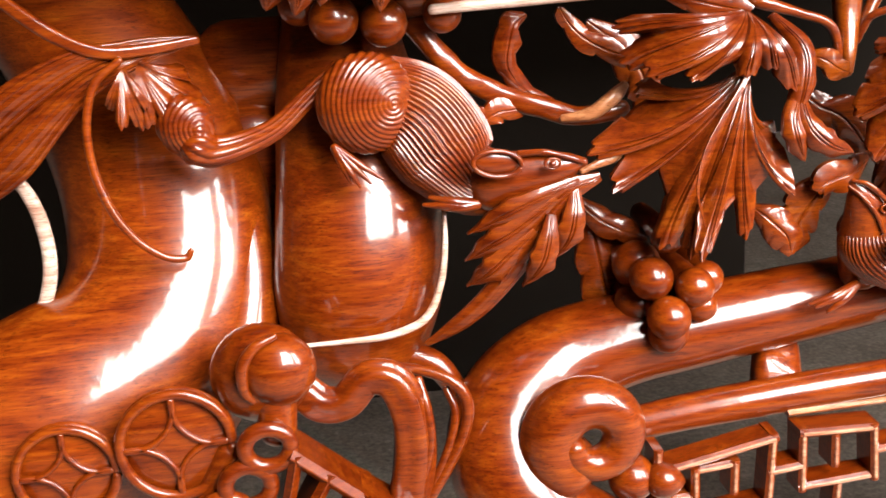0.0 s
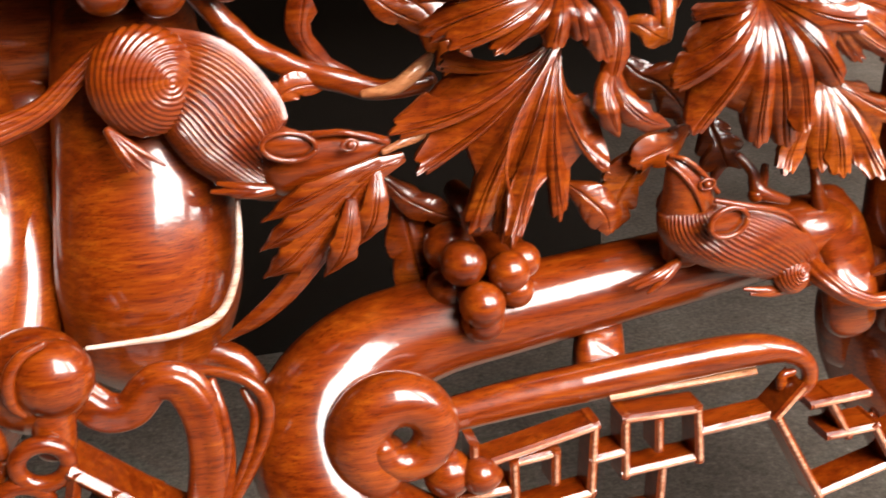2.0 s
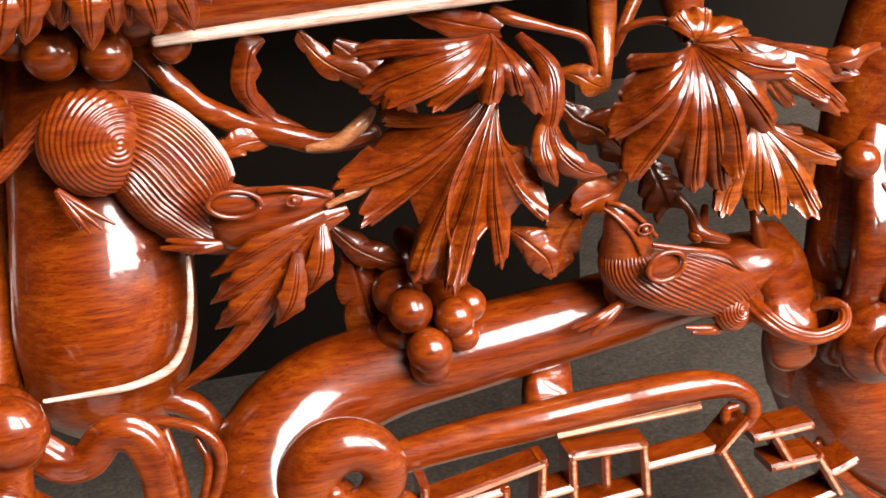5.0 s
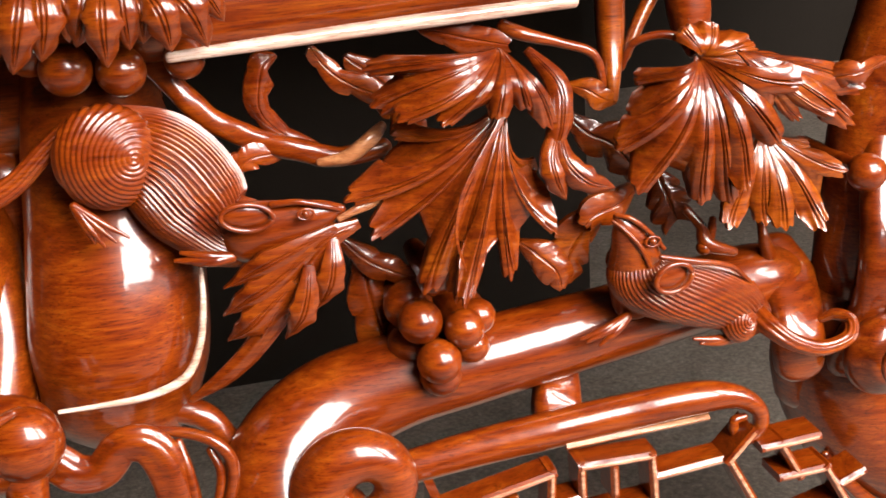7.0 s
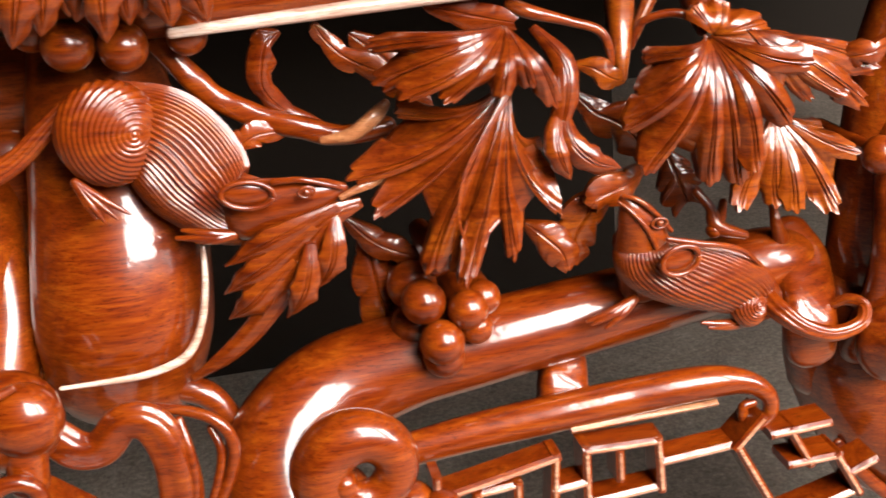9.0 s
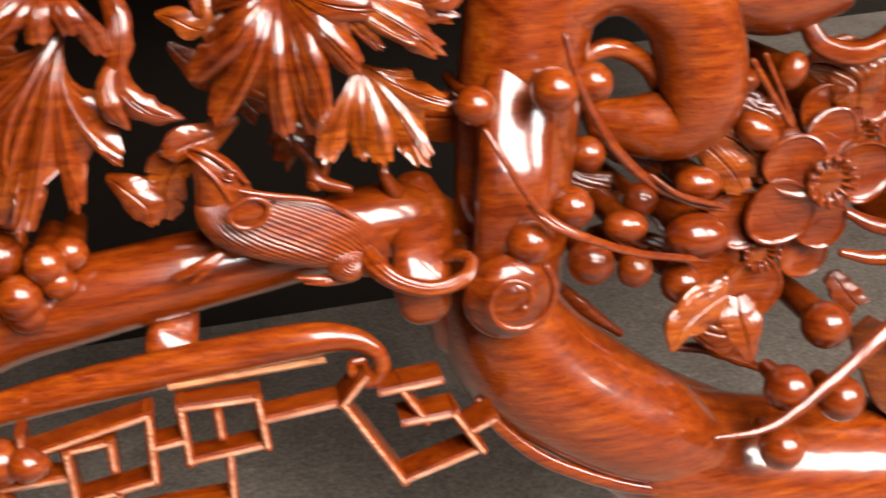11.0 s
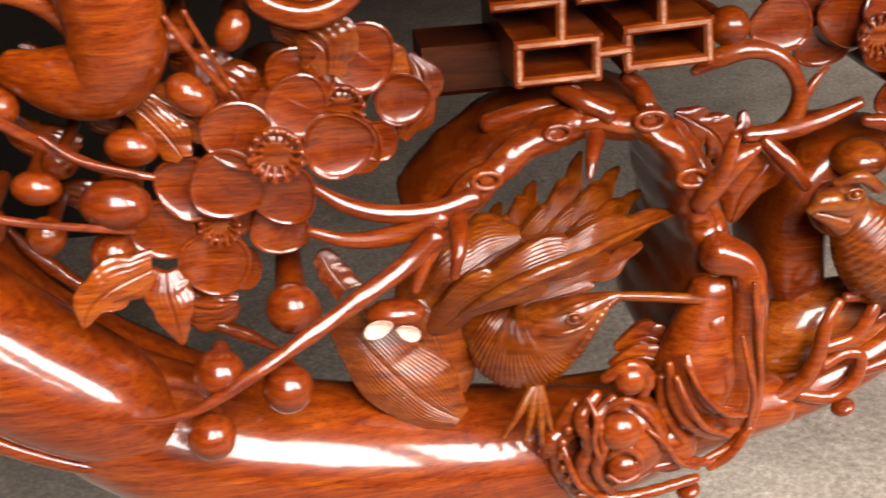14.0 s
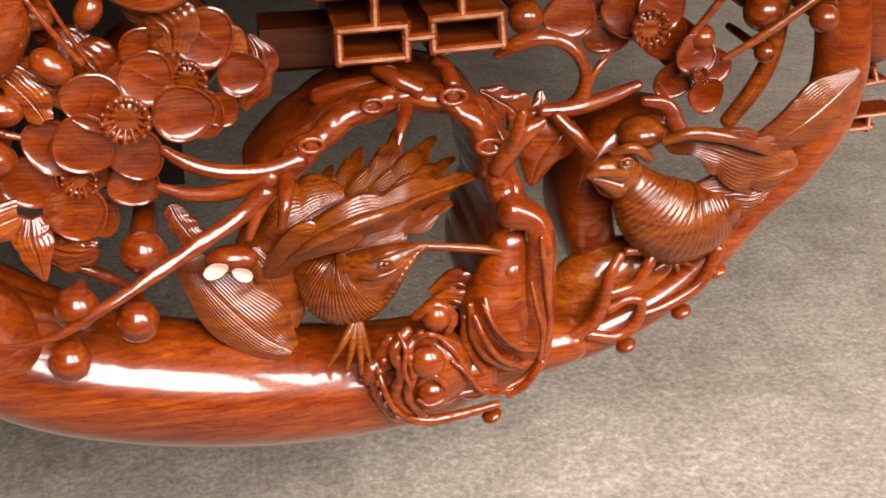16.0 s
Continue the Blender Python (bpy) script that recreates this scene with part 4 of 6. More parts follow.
part("arched_stem", tube([(0.1922, 0.05, 0.0431, 0.0022), (0.1972, 0.045, 0.0569, 0.0022), (0.212, 0.04, 0.0612, 0.0025), (0.225, 0.035, 0.0574, 0.0028), (0.2264, 0.03, 0.0505, 0.0028)], ring=12), WOOD, stems)
part("left_stem", tube([(0.1237, 0.05, 0.0737, 0.0043), (0.1348, 0.045, 0.0689, 0.004), (0.1541, 0.045, 0.0624, 0.0028), (0.1736, 0.045, 0.0539, 0.0028), (0.1799, 0.045, 0.0358, 0.0025)], ring=12), WOOD, stems)
part("leaflet", leaf([(0.1574, 0.04, 0.039, 0.0025), (0.1661, 0.035, 0.0364, 0.0075), (0.1759, 0.035, 0.03, 0.0063), (0.1852, 0.04, 0.0265, 0.0013)], lobes=2, cut=0.2), WOOD_GOLD, stems)
part("top_block", tube([(0.2318, 0.05, 0.0866, 0.0127), (0.232, 0.045, 0.0652, 0.0108), (0.2294, 0.035, 0.0512, 0.0044)], ring=14, box=3), WOOD, stems)
part("upper_leaf", leaf([(0.0764, 0.05, 0.0783, 0.003), (0.0906, 0.045, 0.0745, 0.0091), (0.1078, 0.04, 0.0697, 0.0079), (0.122, 0.035, 0.0665, 0.0036)], lobes=2, cut=0.2), WOOD, stems)
part("back_leaf", leaf([(0.1184, 0.02, -0.0411, 0.0031), (0.1264, 0.015, -0.0474, 0.0107), (0.1365, 0.012, -0.058, 0.0095), (0.1398, 0.012, -0.0695, 0.0019)], lobes=2, cut=0.2, cup=0.4), WOOD_LEAF, stems)
part("back_leaf", leaf([(0.1761, 0.03, -0.0261, 0.0051), (0.1585, 0.02, -0.0372, 0.0127), (0.1479, 0.02, -0.0525, 0.014), (0.1453, 0.024, -0.0708, 0.0052)], lobes=3, cut=0.3), WOOD_LEAF, stems)
part("back_leaf", leaf([(0.1933, 0.03, -0.0218, 0.0032), (0.177, 0.015, -0.025, 0.0107), (0.1583, 0.01, -0.0289, 0.0081), (0.1535, 0.01, -0.0332, 0.0019)], lobes=2, cut=0.3), WOOD_LEAF, stems)
part("twig", tube([(0.2229, 0.03, -0.0405, 0.0026), (0.2295, 0.025, -0.0496, 0.0033), (0.2315, 0.02, -0.0594, 0.0046), (0.2487, 0.02, -0.067, 0.0026)], ring=12), WOOD, stems)
part("twig", tube([(0.2397, 0.03, -0.0486, 0.0023), (0.236, 0.025, -0.0558, 0.003), (0.229, 0.02, -0.0618, 0.0046)], ring=12), WOOD, stems)
part("twig", tube([(0.2702, 0.03, -0.0539, 0.0023), (0.27, 0.025, -0.0629, 0.0033), (0.276, 0.03, -0.0763, 0.0054)], ring=12), WOOD, stems)
part("back_leaf", leaf([(0.1611, 0.06, 0.0185, 0.0033), (0.1727, 0.055, 0.0064, 0.0111), (0.1879, 0.05, -0.0028, 0.0131), (0.2052, 0.05, -0.0258, 0.0066)], lobes=3, cut=0.3), WOOD_LEAF, stems)
part("back_leaf", leaf([(0.2145, 0.055, -0.0215, 0.0067), (0.2194, 0.05, -0.0349, 0.0148), (0.2244, 0.045, -0.0518, 0.0101)], lobes=3, cut=0.3), WOOD_LEAF, stems)
part("back_leaf", leaf([(0.0384, 0.07, 0.0637, 0.005), (0.0581, 0.065, 0.0465, 0.0138), (0.0685, 0.06, 0.0303, 0.0126), (0.0702, 0.06, 0.0105, 0.0064)], lobes=3, cut=0.3), WOOD_LEAF, stems)

part("back_leaf", leaf([(0.0352, 0.055, -0.0436, 0.0046), (0.0357, 0.05, -0.0627, 0.0130), (0.0394, 0.046, -0.0864, 0.0148), (0.0478, 0.05, -0.1149, 0.0071)], lobes=3, cut=0.25, cup=0.4), WOOD_LEAF, stems)
part("back_leaf", leaf([(0.0223, 0.05, -0.0331, 0.0026), (0.0332, 0.045, -0.0449, 0.0084), (0.0476, 0.04, -0.0540, 0.0077), (0.0635, 0.04, -0.0600, 0.0026)], lobes=2.5, cut=0.25, cup=0.4), WOOD_LEAF, stems)
part("cut_twig", tube([(0.0141, 0.036, 0.0154, 0.0022), (0.0290, 0.032, 0.0175, 0.0038), (0.0420, 0.032, 0.0258, 0.0041), (0.0498, 0.036, 0.0313, 0.0025)], ring=14, rough=0.25), RAW_AND_GLINT, stems, "pale cut twig end")
part("cut_twig", tube([(0.0184, 0.012, -0.0096, 0.0018), (0.0312, 0.014, -0.0052, 0.0028), (0.0449, 0.02, -0.0015, 0.0031), (0.0550, 0.028, 0.0024, 0.0022)], ring=14, rough=0.25), RAW_AND_GLINT, stems, "pale cut twig end")

# grapes
grapes = assembly("grape_cluster", "hanging cluster of round polished rosewood grapes", "grapes", at=(0.0649, 0.01, -0.121))
for c, r in (
    ((0.067, 0.014, -0.0521), 0.0096), ((0.0571, 0.012, -0.0753), 0.0126), ((0.0802, 0.006, -0.0809), 0.0114), ((0.0846, 0.008, -0.0928), 0.0096), ((0.064, 0.002, -0.0961), 0.0126),
    ((0.0654, 0.008, -0.1074), 0.012), ((0.0538, 0.03, -0.0955), 0.0132), ((0.0553, 0.035, -0.074), 0.0144),
    ((0.0919, 0.02, -0.0811), 0.0102),
):
    grape = part("grape", ball(c, r, u=26, v=16), WOOD, grapes)
    part("peg", add_peg(bmesh.new(), c, r, 0.05), WOOD, grape)

# cluster over the vase
crown_leaf = assembly("leaf_cluster", "drooping rosewood leaf cluster under the top rail", "leaf", "carved leaves", at=(-0.0829, 0.03, 0.0821))
for rows in ([(-0.1214, 0.03, 0.1352, 0.008), (-0.131, 0.018, 0.1193, 0.0116), (-0.1369, 0.014, 0.1047, 0.0121), (-0.1424, 0.022, 0.0879, 0.007)], [(-0.116, 0.026, 0.1351, 0.0069), (-0.1187, 0.01, 0.1191, 0.0099), (-0.1226, 0.006, 0.1045, 0.011), (-0.1283, 0.014, 0.085, 0.0064)], [(-0.1119, 0.026, 0.1347, 0.0064), (-0.1095, 0.012, 0.1205, 0.0095), (-0.1102, 0.008, 0.107, 0.01), (-0.1148, 0.016, 0.089, 0.0059)], [(-0.1087, 0.03, 0.134, 0.0059), (-0.1015, 0.018, 0.1215, 0.0085), (-0.0998, 0.016, 0.1099, 0.0091), (-0.1008, 0.02, 0.096, 0.0049)],
             [(-0.0847, 0.03, 0.129, 0.006), (-0.09, 0.014, 0.1182, 0.008), (-0.0934, 0.012, 0.1072, 0.0085), (-0.098, 0.02, 0.0935, 0.0049)], [(-0.0812, 0.026, 0.1291, 0.0059), (-0.0826, 0.008, 0.1156, 0.009), (-0.084, 0.004, 0.1032, 0.0101), (-0.0852, 0.012, 0.0836, 0.006)], [(-0.0768, 0.028, 0.1285, 0.006), (-0.0742, 0.014, 0.1166, 0.008), (-0.074, 0.012, 0.1046, 0.0086), (-0.0736, 0.018, 0.0894, 0.0049)],
             [(-0.0712, 0.03, 0.1223, 0.006), (-0.0672, 0.016, 0.114, 0.0081), (-0.066, 0.014, 0.105, 0.0092), (-0.0668, 0.02, 0.0916, 0.0049)], [(-0.0679, 0.026, 0.1225, 0.006), (-0.0596, 0.01, 0.1129, 0.0091), (-0.0558, 0.008, 0.1032, 0.0102), (-0.0541, 0.014, 0.0873, 0.006)], [(-0.0641, 0.028, 0.1229, 0.006), (-0.0488, 0.012, 0.1137, 0.0092), (-0.0422, 0.01, 0.1041, 0.0103), (-0.0366, 0.016, 0.0872, 0.0055)], [(-0.0612, 0.03, 0.124, 0.0055), (-0.0425, 0.018, 0.1182, 0.0082), (-0.0339, 0.016, 0.1111, 0.0087), (-0.027, 0.022, 0.098, 0.0045)]):
    part("leaf_lobe", spoon(rows, dome=0.35, curl=-0.4), WOOD_LEAF, crown_leaf)
for c, r in (((-0.1073, 0.05, 0.0772), 0.0138), ((-0.0804, 0.05, 0.0735), 0.0132), ((-0.048, 0.05, 0.0761), 0.0108), ((-0.1247, 0.06, 0.0855), 0.012)):
    single("berry", ball(c, r, flat=0.9), WOOD, "round rosewood berry under the leaf cluster", "berry", "berries under the leaves")

# pillar decoration
feather = assembly("plume", "long carved plume with fine lines on the pillar", "plume", at=(-0.2888, 0.04, 0.0164))
part("vane", leaf([(-0.1816, 0.055, 0.0711, 0.0024), (-0.2097, 0.048, 0.0681, 0.0078), (-0.2361, 0.042, 0.0616, 0.0136), (-0.2609, 0.04, 0.0473, 0.0195), (-0.2868, 0.04, 0.0285, 0.0237), (-0.3148, 0.045, 0.0053, 0.021)], lobes=2.0, cut=0.12, cup=0.1, lines=5, line_deep=0.07, slant=0.3), WOOD_LEAF, feather)
part("quill", tube([(-0.287, 0.05, 0.1092, 0.0035), (-0.2666, 0.046, 0.0909, 0.0044), (-0.2484, 0.044, 0.0776, 0.0044), (-0.2294, 0.044, 0.0696, 0.0041), (-0.2066, 0.048, 0.0691, 0.0036), (-0.1816, 0.055, 0.0711, 0.003)], ring=20, grooves=4, deep=0.2), WOOD, feather)
part("tendril", tube([(-0.2209, 0.04, 0.0654, 0.0021), (-0.2349, 0.038, 0.0544, 0.0024), (-0.2415, 0.036, 0.0344, 0.0024), (-0.2411, 0.034, 0.0104, 0.0024), (-0.2346, 0.032, -0.0121, 0.0024), (-0.2239, 0.032, -0.0299, 0.0021), (-0.2105, 0.034, -0.0415, 0.0022), (-0.1994, 0.036, -0.0443, 0.0022), (-0.1958, 0.036, -0.0401, 0.0015)], ring=12), WOOD, feather)
part("leaflet", fan((-0.2194, 0.036, 0.0623), [(-0.2295, 0.03, 0.0405), (-0.2227, 0.028, 0.0319), (-0.2131, 0.03, 0.0295), (-0.2084, 0.034, 0.0409)], bulge=0.004, rib=0.0012), WOOD_LEAF, feather)
part("leaflet", fan((-0.2129, 0.045, 0.0635), [(-0.21, 0.032, 0.0276), (-0.1938, 0.036, 0.0278), (-0.1791, 0.05, 0.0362), (-0.1881, 0.055, 0.0539)], bulge=0.006, rib=0.0012), WOOD_LEAF, feather)

# coins and knot below
for c, r in (((-0.2703, -0.012, -0.1425), 0.0289), ((-0.2116, -0.016, -0.131), 0.0325)):
    coin = assembly("coin_disc", "round rosewood disc carved as an old pierced coin", "coin", "carved coins", at=(c[0], c[1], c[2] - r))
    part("disc", ball((c[0], c[1] + 0.006, c[2]), r * 0.97, flat=0.2), WOOD, coin)
    part("rim", tube(ring_points(c, r * 0.9, r * 0.9, r * 0.09, 0, 352, 20), n=100, ring=12), WOOD, coin)
    for a in (45, 135, 225, 315):
        k = (c[0] + 1.02 * r * math.cos(radians(a)), c[1] - 0.001, c[2] + 1.02 * r * math.sin(radians(a)))
        part("inner_arc", tube(ring_points(k, r * 0.74, r * 0.74, r * 0.05, a + 128, a + 232, 9), n=40, ring=10), WOOD, coin)

knot = assembly("ribbon_knot", "looped rosewood ribbon with a ball-shaped knot", "knot", at=(-0.1415, -0.01, -0.1775))
part("knot_ball", ball((-0.164, 0.0, -0.1013), 0.0277, flat=0.8), WOOD, knot)
part("inner_ball", ball((-0.154, -0.014, -0.095), 0.0199, flat=0.8), WOOD, knot)
part("crescent", tube([(-0.1543, -0.022, -0.073, 0.0017), (-0.1658, -0.024, -0.0778, 0.0029), (-0.1726, -0.024, -0.0883, 0.0035), (-0.1729, -0.022, -0.1018, 0.0029), (-0.169, -0.02, -0.109, 0.0018)], ring=14), WOOD, knot)
part("neck", tube([(-0.158, -0.01, -0.1128, 0.0121), (-0.1577, -0.012, -0.1215, 0.0109), (-0.158, -0.014, -0.1305, 0.0103)], ring=22), WOOD, knot)
part("ribbon", tube([(-0.1446, 0.0, -0.1136, 0.011), (-0.1332, -0.002, -0.1228, 0.0111), (-0.1203, -0.004, -0.1221, 0.0105), (-0.1078, -0.006, -0.1094, 0.0104), (-0.0946, -0.008, -0.1115, 0.011), (-0.0865, -0.01, -0.1297, 0.0117), (-0.0852, -0.01, -0.1537, 0.0124), (-0.0899, -0.01, -0.1811, 0.0126), (-0.0978, -0.01, -0.2049, 0.0127)], ring=36, n=80, grooves=5, deep=0.14, flat=0.7), WOOD, knot)
part("ribbon_loop", tube([(-0.0916, 0.0, -0.1065, 0.0028), (-0.0736, -0.004, -0.1103, 0.0031), (-0.0602, -0.008, -0.1169, 0.0034), (-0.0543, -0.01, -0.1289, 0.0034), (-0.057, -0.01, -0.1457, 0.0034), (-0.0663, -0.01, -0.1639, 0.0035), (-0.0782, -0.01, -0.1827, 0.0035)], ring=14), WOOD, knot)
part("ribbon_loop", tube([(-0.0802, -0.006, -0.1127, 0.0025), (-0.0771, -0.012, -0.1299, 0.0031), (-0.0767, -0.014, -0.1494, 0.0031), (-0.0823, -0.014, -0.1694, 0.0031), (-0.0889, -0.012, -0.1872, 0.0031)], ring=14), WOOD, knot)
part("ribbon_loop", tube([(-0.0649, -0.004, -0.1215, 0.0022), (-0.0611, -0.008, -0.1337, 0.0025), (-0.0648, -0.01, -0.1495, 0.0025), (-0.0729, -0.01, -0.1693, 0.0025), (-0.0803, -0.01, -0.1859, 0.0025)], ring=14), WOOD, knot)
part("back_loop", tube([(-0.1329, 0.05, -0.1117, 0.0066), (-0.1002, 0.05, -0.1162, 0.008), (-0.0678, 0.045, -0.1244, 0.008), (-0.0527, 0.04, -0.1422, 0.0067)], ring=16), WOOD, knot)

bracket = assembly("pierced_bracket", "rosewood bracket pierced with round and square holes", "bracket", at=(-0.1595, -0.02, -0.1695))
part("eyelet", tube(ring_points((-0.1638, -0.026, -0.1335), 0.0121, 0.0108, 0.0045, 0, 350, 14), n=60, ring=14), WOOD, bracket)
part("eyelet", tube(ring_points((-0.1761, -0.026, -0.1545), 0.0121, 0.0114, 0.0045, 0, 350, 14), n=60, ring=14), WOOD, bracket)
part("eyelet", tube(ring_points((-0.1898, -0.026, -0.1722), 0.0133, 0.0121, 0.0045, 0, 350, 14), n=60, ring=14), WOOD, bracket)
part("side_block", tube([(-0.1851, -0.012, -0.1397, 0.0073), (-0.1947, -0.012, -0.1587, 0.0079), (-0.206, -0.012, -0.1778, 0.008)], ring=16), WOOD, bracket)
for a, b in (((-0.1501, 0.0, -0.1399), (-0.1121, 0.0, -0.1728)), ((-0.1121, 0.0, -0.1728), (-0.0908, 0.0, -0.1882)), ((-0.1343, 0.0, -0.1544), (-0.149, 0.0, -0.1784)), ((-0.115, 0.0, -0.1695), (-0.1252, 0.0, -0.1852)), ((-0.1502, 0.0, -0.1416), (-0.1605, 0.0, -0.1839)), ((-0.1667, 0.0, -0.183), (-0.1039, 0.0, -0.1917))):
    part("bar", add_bar(bmesh.new(), a, b, 0.0072, -0.034, 0.0, 0.004), WOOD, bracket, smooth=False)


# ---- second bay: blossom, branch and birds ----
BERRY = "round polished rosewood berry on a thin twig"


def berry(c, r, group="berries on the twigs", **kw):
    ob = single("berry", ball(c, r, u=30, v=18, **kw), WOOD, BERRY, "berry", group)
    part("peg", add_peg(bmesh.new(), c, r * 0.55, 0.03 if "branch" in group else 0.07), WOOD, ob)
    return ob


def petal(c, r, lean, tall=1.0, cup=0.2, tilt=(0.0, 0.0)):
    """A shallow cupped round petal with a thick rim; tilt slopes it in x and z."""
    bm, rows = bmesh.new(), []
    cl, sl = math.cos(radians(lean)), math.sin(radians(lean))
    for i in range(19):
        g = 0.02 + 0.98 * i / 18
        row = []
        for a in np.linspace(0, 2 * math.pi, 41):
            x, z = r * g * math.cos(a), r * g * tall * math.sin(a) * (1 - 0.16 * math.cos(a))
            y = cup * r * (1 - g ** 2) * 0.9 + 0.07 * r * math.sin(2 * a + 9 * c[0] * 17) * g ** 2 - 0.02 * r * math.exp(-((x / r) / 0.05) ** 2) * (1 - g)
            y -= 0.045 * r * math.exp(-((g - 0.95) / 0.05) ** 2)
            px, pz = x * cl - z * sl, x * sl + z * cl
            row.append((c[0] + px, c[1] + y + tilt[0] * px + tilt[1] * pz, c[2] + pz))
        rows.append(row)
    return add_sheet(bm, rows, r * 0.15)


def blossom(label, centre, radius, petals, group="carved blossoms"):
    """petals: rows of place, radius and lean."""
    low = min(p[0][2] for p in petals)
    ob = assembly("blossom", label, "flower", group, at=(centre[0], centre[1] + 0.01, low))
    for n, (c, r, lean) in enumerate(petals):
        away = Vector((c[0] - centre[0], 0, c[2] - centre[2]))
        slope = (0.12 * away.normalized().x, 0.12 * away.normalized().z) if away.length > 1e-4 else (0, 0)
        part("petal", petal((c[0], c[1] + 0.012 * (n % 2) + 0.006 * (n % 3), c[2]), r * 0.98, lean, 0.94, (0.15, 0.08, 0.2)[n % 3], slope), WOOD, ob)
    part("heart", ball((centre[0], centre[1] + 0.004, centre[2]), radius * 0.8, flat=0.4, swirl=0.0, u=40, v=20), WOOD_GOLD, ob, "golden ribbed heart")
    part("stalk_block", add_peg(bmesh.new(), (centre[0], centre[1] + 0.052, centre[2]), radius * 2.3, 0.09), WOOD, ob)
    part("collar", tube(ring_points((centre[0], centre[1] + 0.001, centre[2]), radius * 0.82, radius * 0.82, radius * 0.16, 0, 352, 16), n=60, ring=12), WOOD, ob)
    for k in range(14):
        a = k * 2 * math.pi / 14 + 0.1
        out = [(centre[0] + radius * g * math.cos(a), centre[1] - y, centre[2] + radius * g * math.sin(a), radius * w) for g, y, w in ((0.3, -0.002, 0.05), (0.6, 0.001, 0.07), (0.85, 0.0035, 0.1), (0.92, 0.004, 0.15))]
        part("stamen", tube(out, n=12, ring=8), WOOD, ob)
    return ob


blossom("open rosewood blossom with five round petals", (0.55, 0.03, -0.1087), 0.0168, [
    ((0.5284, 0.034, -0.097), 0.0218, 160), ((0.565, 0.036, -0.0886), 0.0201, 60), ((0.588, 0.04, -0.1147), 0.0227, 0), ((0.5531, 0.034, -0.1425), 0.021, 290), ((0.5198, 0.03, -0.1287), 0.0235, 215)])
blossom("half-hidden rosewood blossom with broad petals", (0.5128, 0.048, -0.1582), 0.0126, [
    ((0.4966, 0.048, -0.1319), 0.021, 150), ((0.5141, 0.044, -0.1566), 0.0201, 200), ((0.4779, 0.04, -0.1607), 0.021, 190), ((0.5073, 0.038, -0.1853), 0.0235, 270), ((0.5491, 0.052, -0.1686), 0.0193, 320), ((0.5195, 0.048, -0.1998), 0.0168, 290)])
blossom("rosewood blossom seen behind another one", (0.5911, 0.072, -0.0974), 0.0146, [
    ((0.5671, 0.064, -0.0757), 0.0215, 140), ((0.6055, 0.062, -0.0697), 0.0232, 50), ((0.6301, 0.07, -0.0988), 0.0181, 0), ((0.5973, 0.068, -0.1274), 0.0207, 300), ((0.6127, 0.075, -0.1249), 0.0146, 300)])

# leaves round the blossoms
for label, spine, mat in (
    ("small ridged rosewood leaf beside a blossom", [(0.4328, 0.0, -0.1935, 0.0021), (0.4392, 0.0, -0.181, 0.0127), (0.4536, 0.004, -0.1716, 0.0156), (0.4743, 0.012, -0.1666, 0.0107)], WOOD_GOLD),
    ("small ridged rosewood leaf beside a blossom", [(0.4866, 0.004, -0.2128, 0.0022), (0.4845, 0.004, -0.1964, 0.0123), (0.4816, 0.008, -0.1818, 0.0137), (0.4821, 0.014, -0.1705, 0.0072)], WOOD_LEAF),
    ("small ridged rosewood leaf beside a blossom", [(0.4626, 0.05, -0.075, 0.005), (0.4773, 0.045, -0.0831, 0.0128), (0.4903, 0.042, -0.0989, 0.0122), (0.4966, 0.04, -0.1104, 0.0051)], WOOD_GOLD),
    ("broad ridged rosewood leaf above the blossoms", [(0.5526, 0.07, -0.0429, 0.0076), (0.5692, 0.065, -0.0461, 0.0228), (0.5831, 0.06, -0.057, 0.0191), (0.5836, 0.06, -0.0728, 0.0092)], WOOD_GOLD),
    ("small pointed rosewood leaf at a blossom's edge", [(0.6213, 0.085, -0.0619, 0.004), (0.6244, 0.085, -0.0743, 0.012), (0.6193, 0.085, -0.0907, 0.0121)], WOOD_GOLD),
    ("narrow ridged rosewood leaf beside a blossom", [(0.4762, 0.05, -0.0722, 0.0045), (0.4936, 0.045, -0.0792, 0.0127), (0.5064, 0.045, -0.0917, 0.0113), (0.5158, 0.045, -0.1042, 0.0038)], WOOD_GOLD),
    ("small plain rosewood leaf behind the twig", [(0.5717, 0.06, -0.1871, 0.0073), (0.5772, 0.055, -0.1979, 0.0098), (0.5858, 0.05, -0.2098, 0.0098)], WOOD_LEAF),
):
    single("leaf", leaf(spine, lobes=2.5, cut=0.18, cup=0.2, lines=4, line_deep=0.025, slant=0.4), mat, label, "leaf", "leaves round the blossoms")

# twigs with berries
twig = assembly("berry_twig", "thin curving rosewood twigs across the round frame", "twig", at=(0.3841, 0.01, -0.1288))
part("stem", tube([(0.3196, -0.024, -0.0302, 0.0013), (0.3269, -0.028, -0.0445, 0.0020), (0.3371, -0.03, -0.0645, 0.0024), (0.3503, -0.03, -0.0827, 0.0027), (0.3726, -0.028, -0.0987, 0.0028), (0.4109, -0.01, -0.1210, 0.0026), (0.4667, 0.02, -0.1452, 0.0023)], ring=16, grooves=3, deep=0.15), WOOD, twig)
part("stem", tube([(0.3405, -0.028, -0.0753, 0.0016), (0.3512, -0.032, -0.0862, 0.0020), (0.3692, -0.03, -0.0975, 0.0021)], ring=12), WOOD, twig)
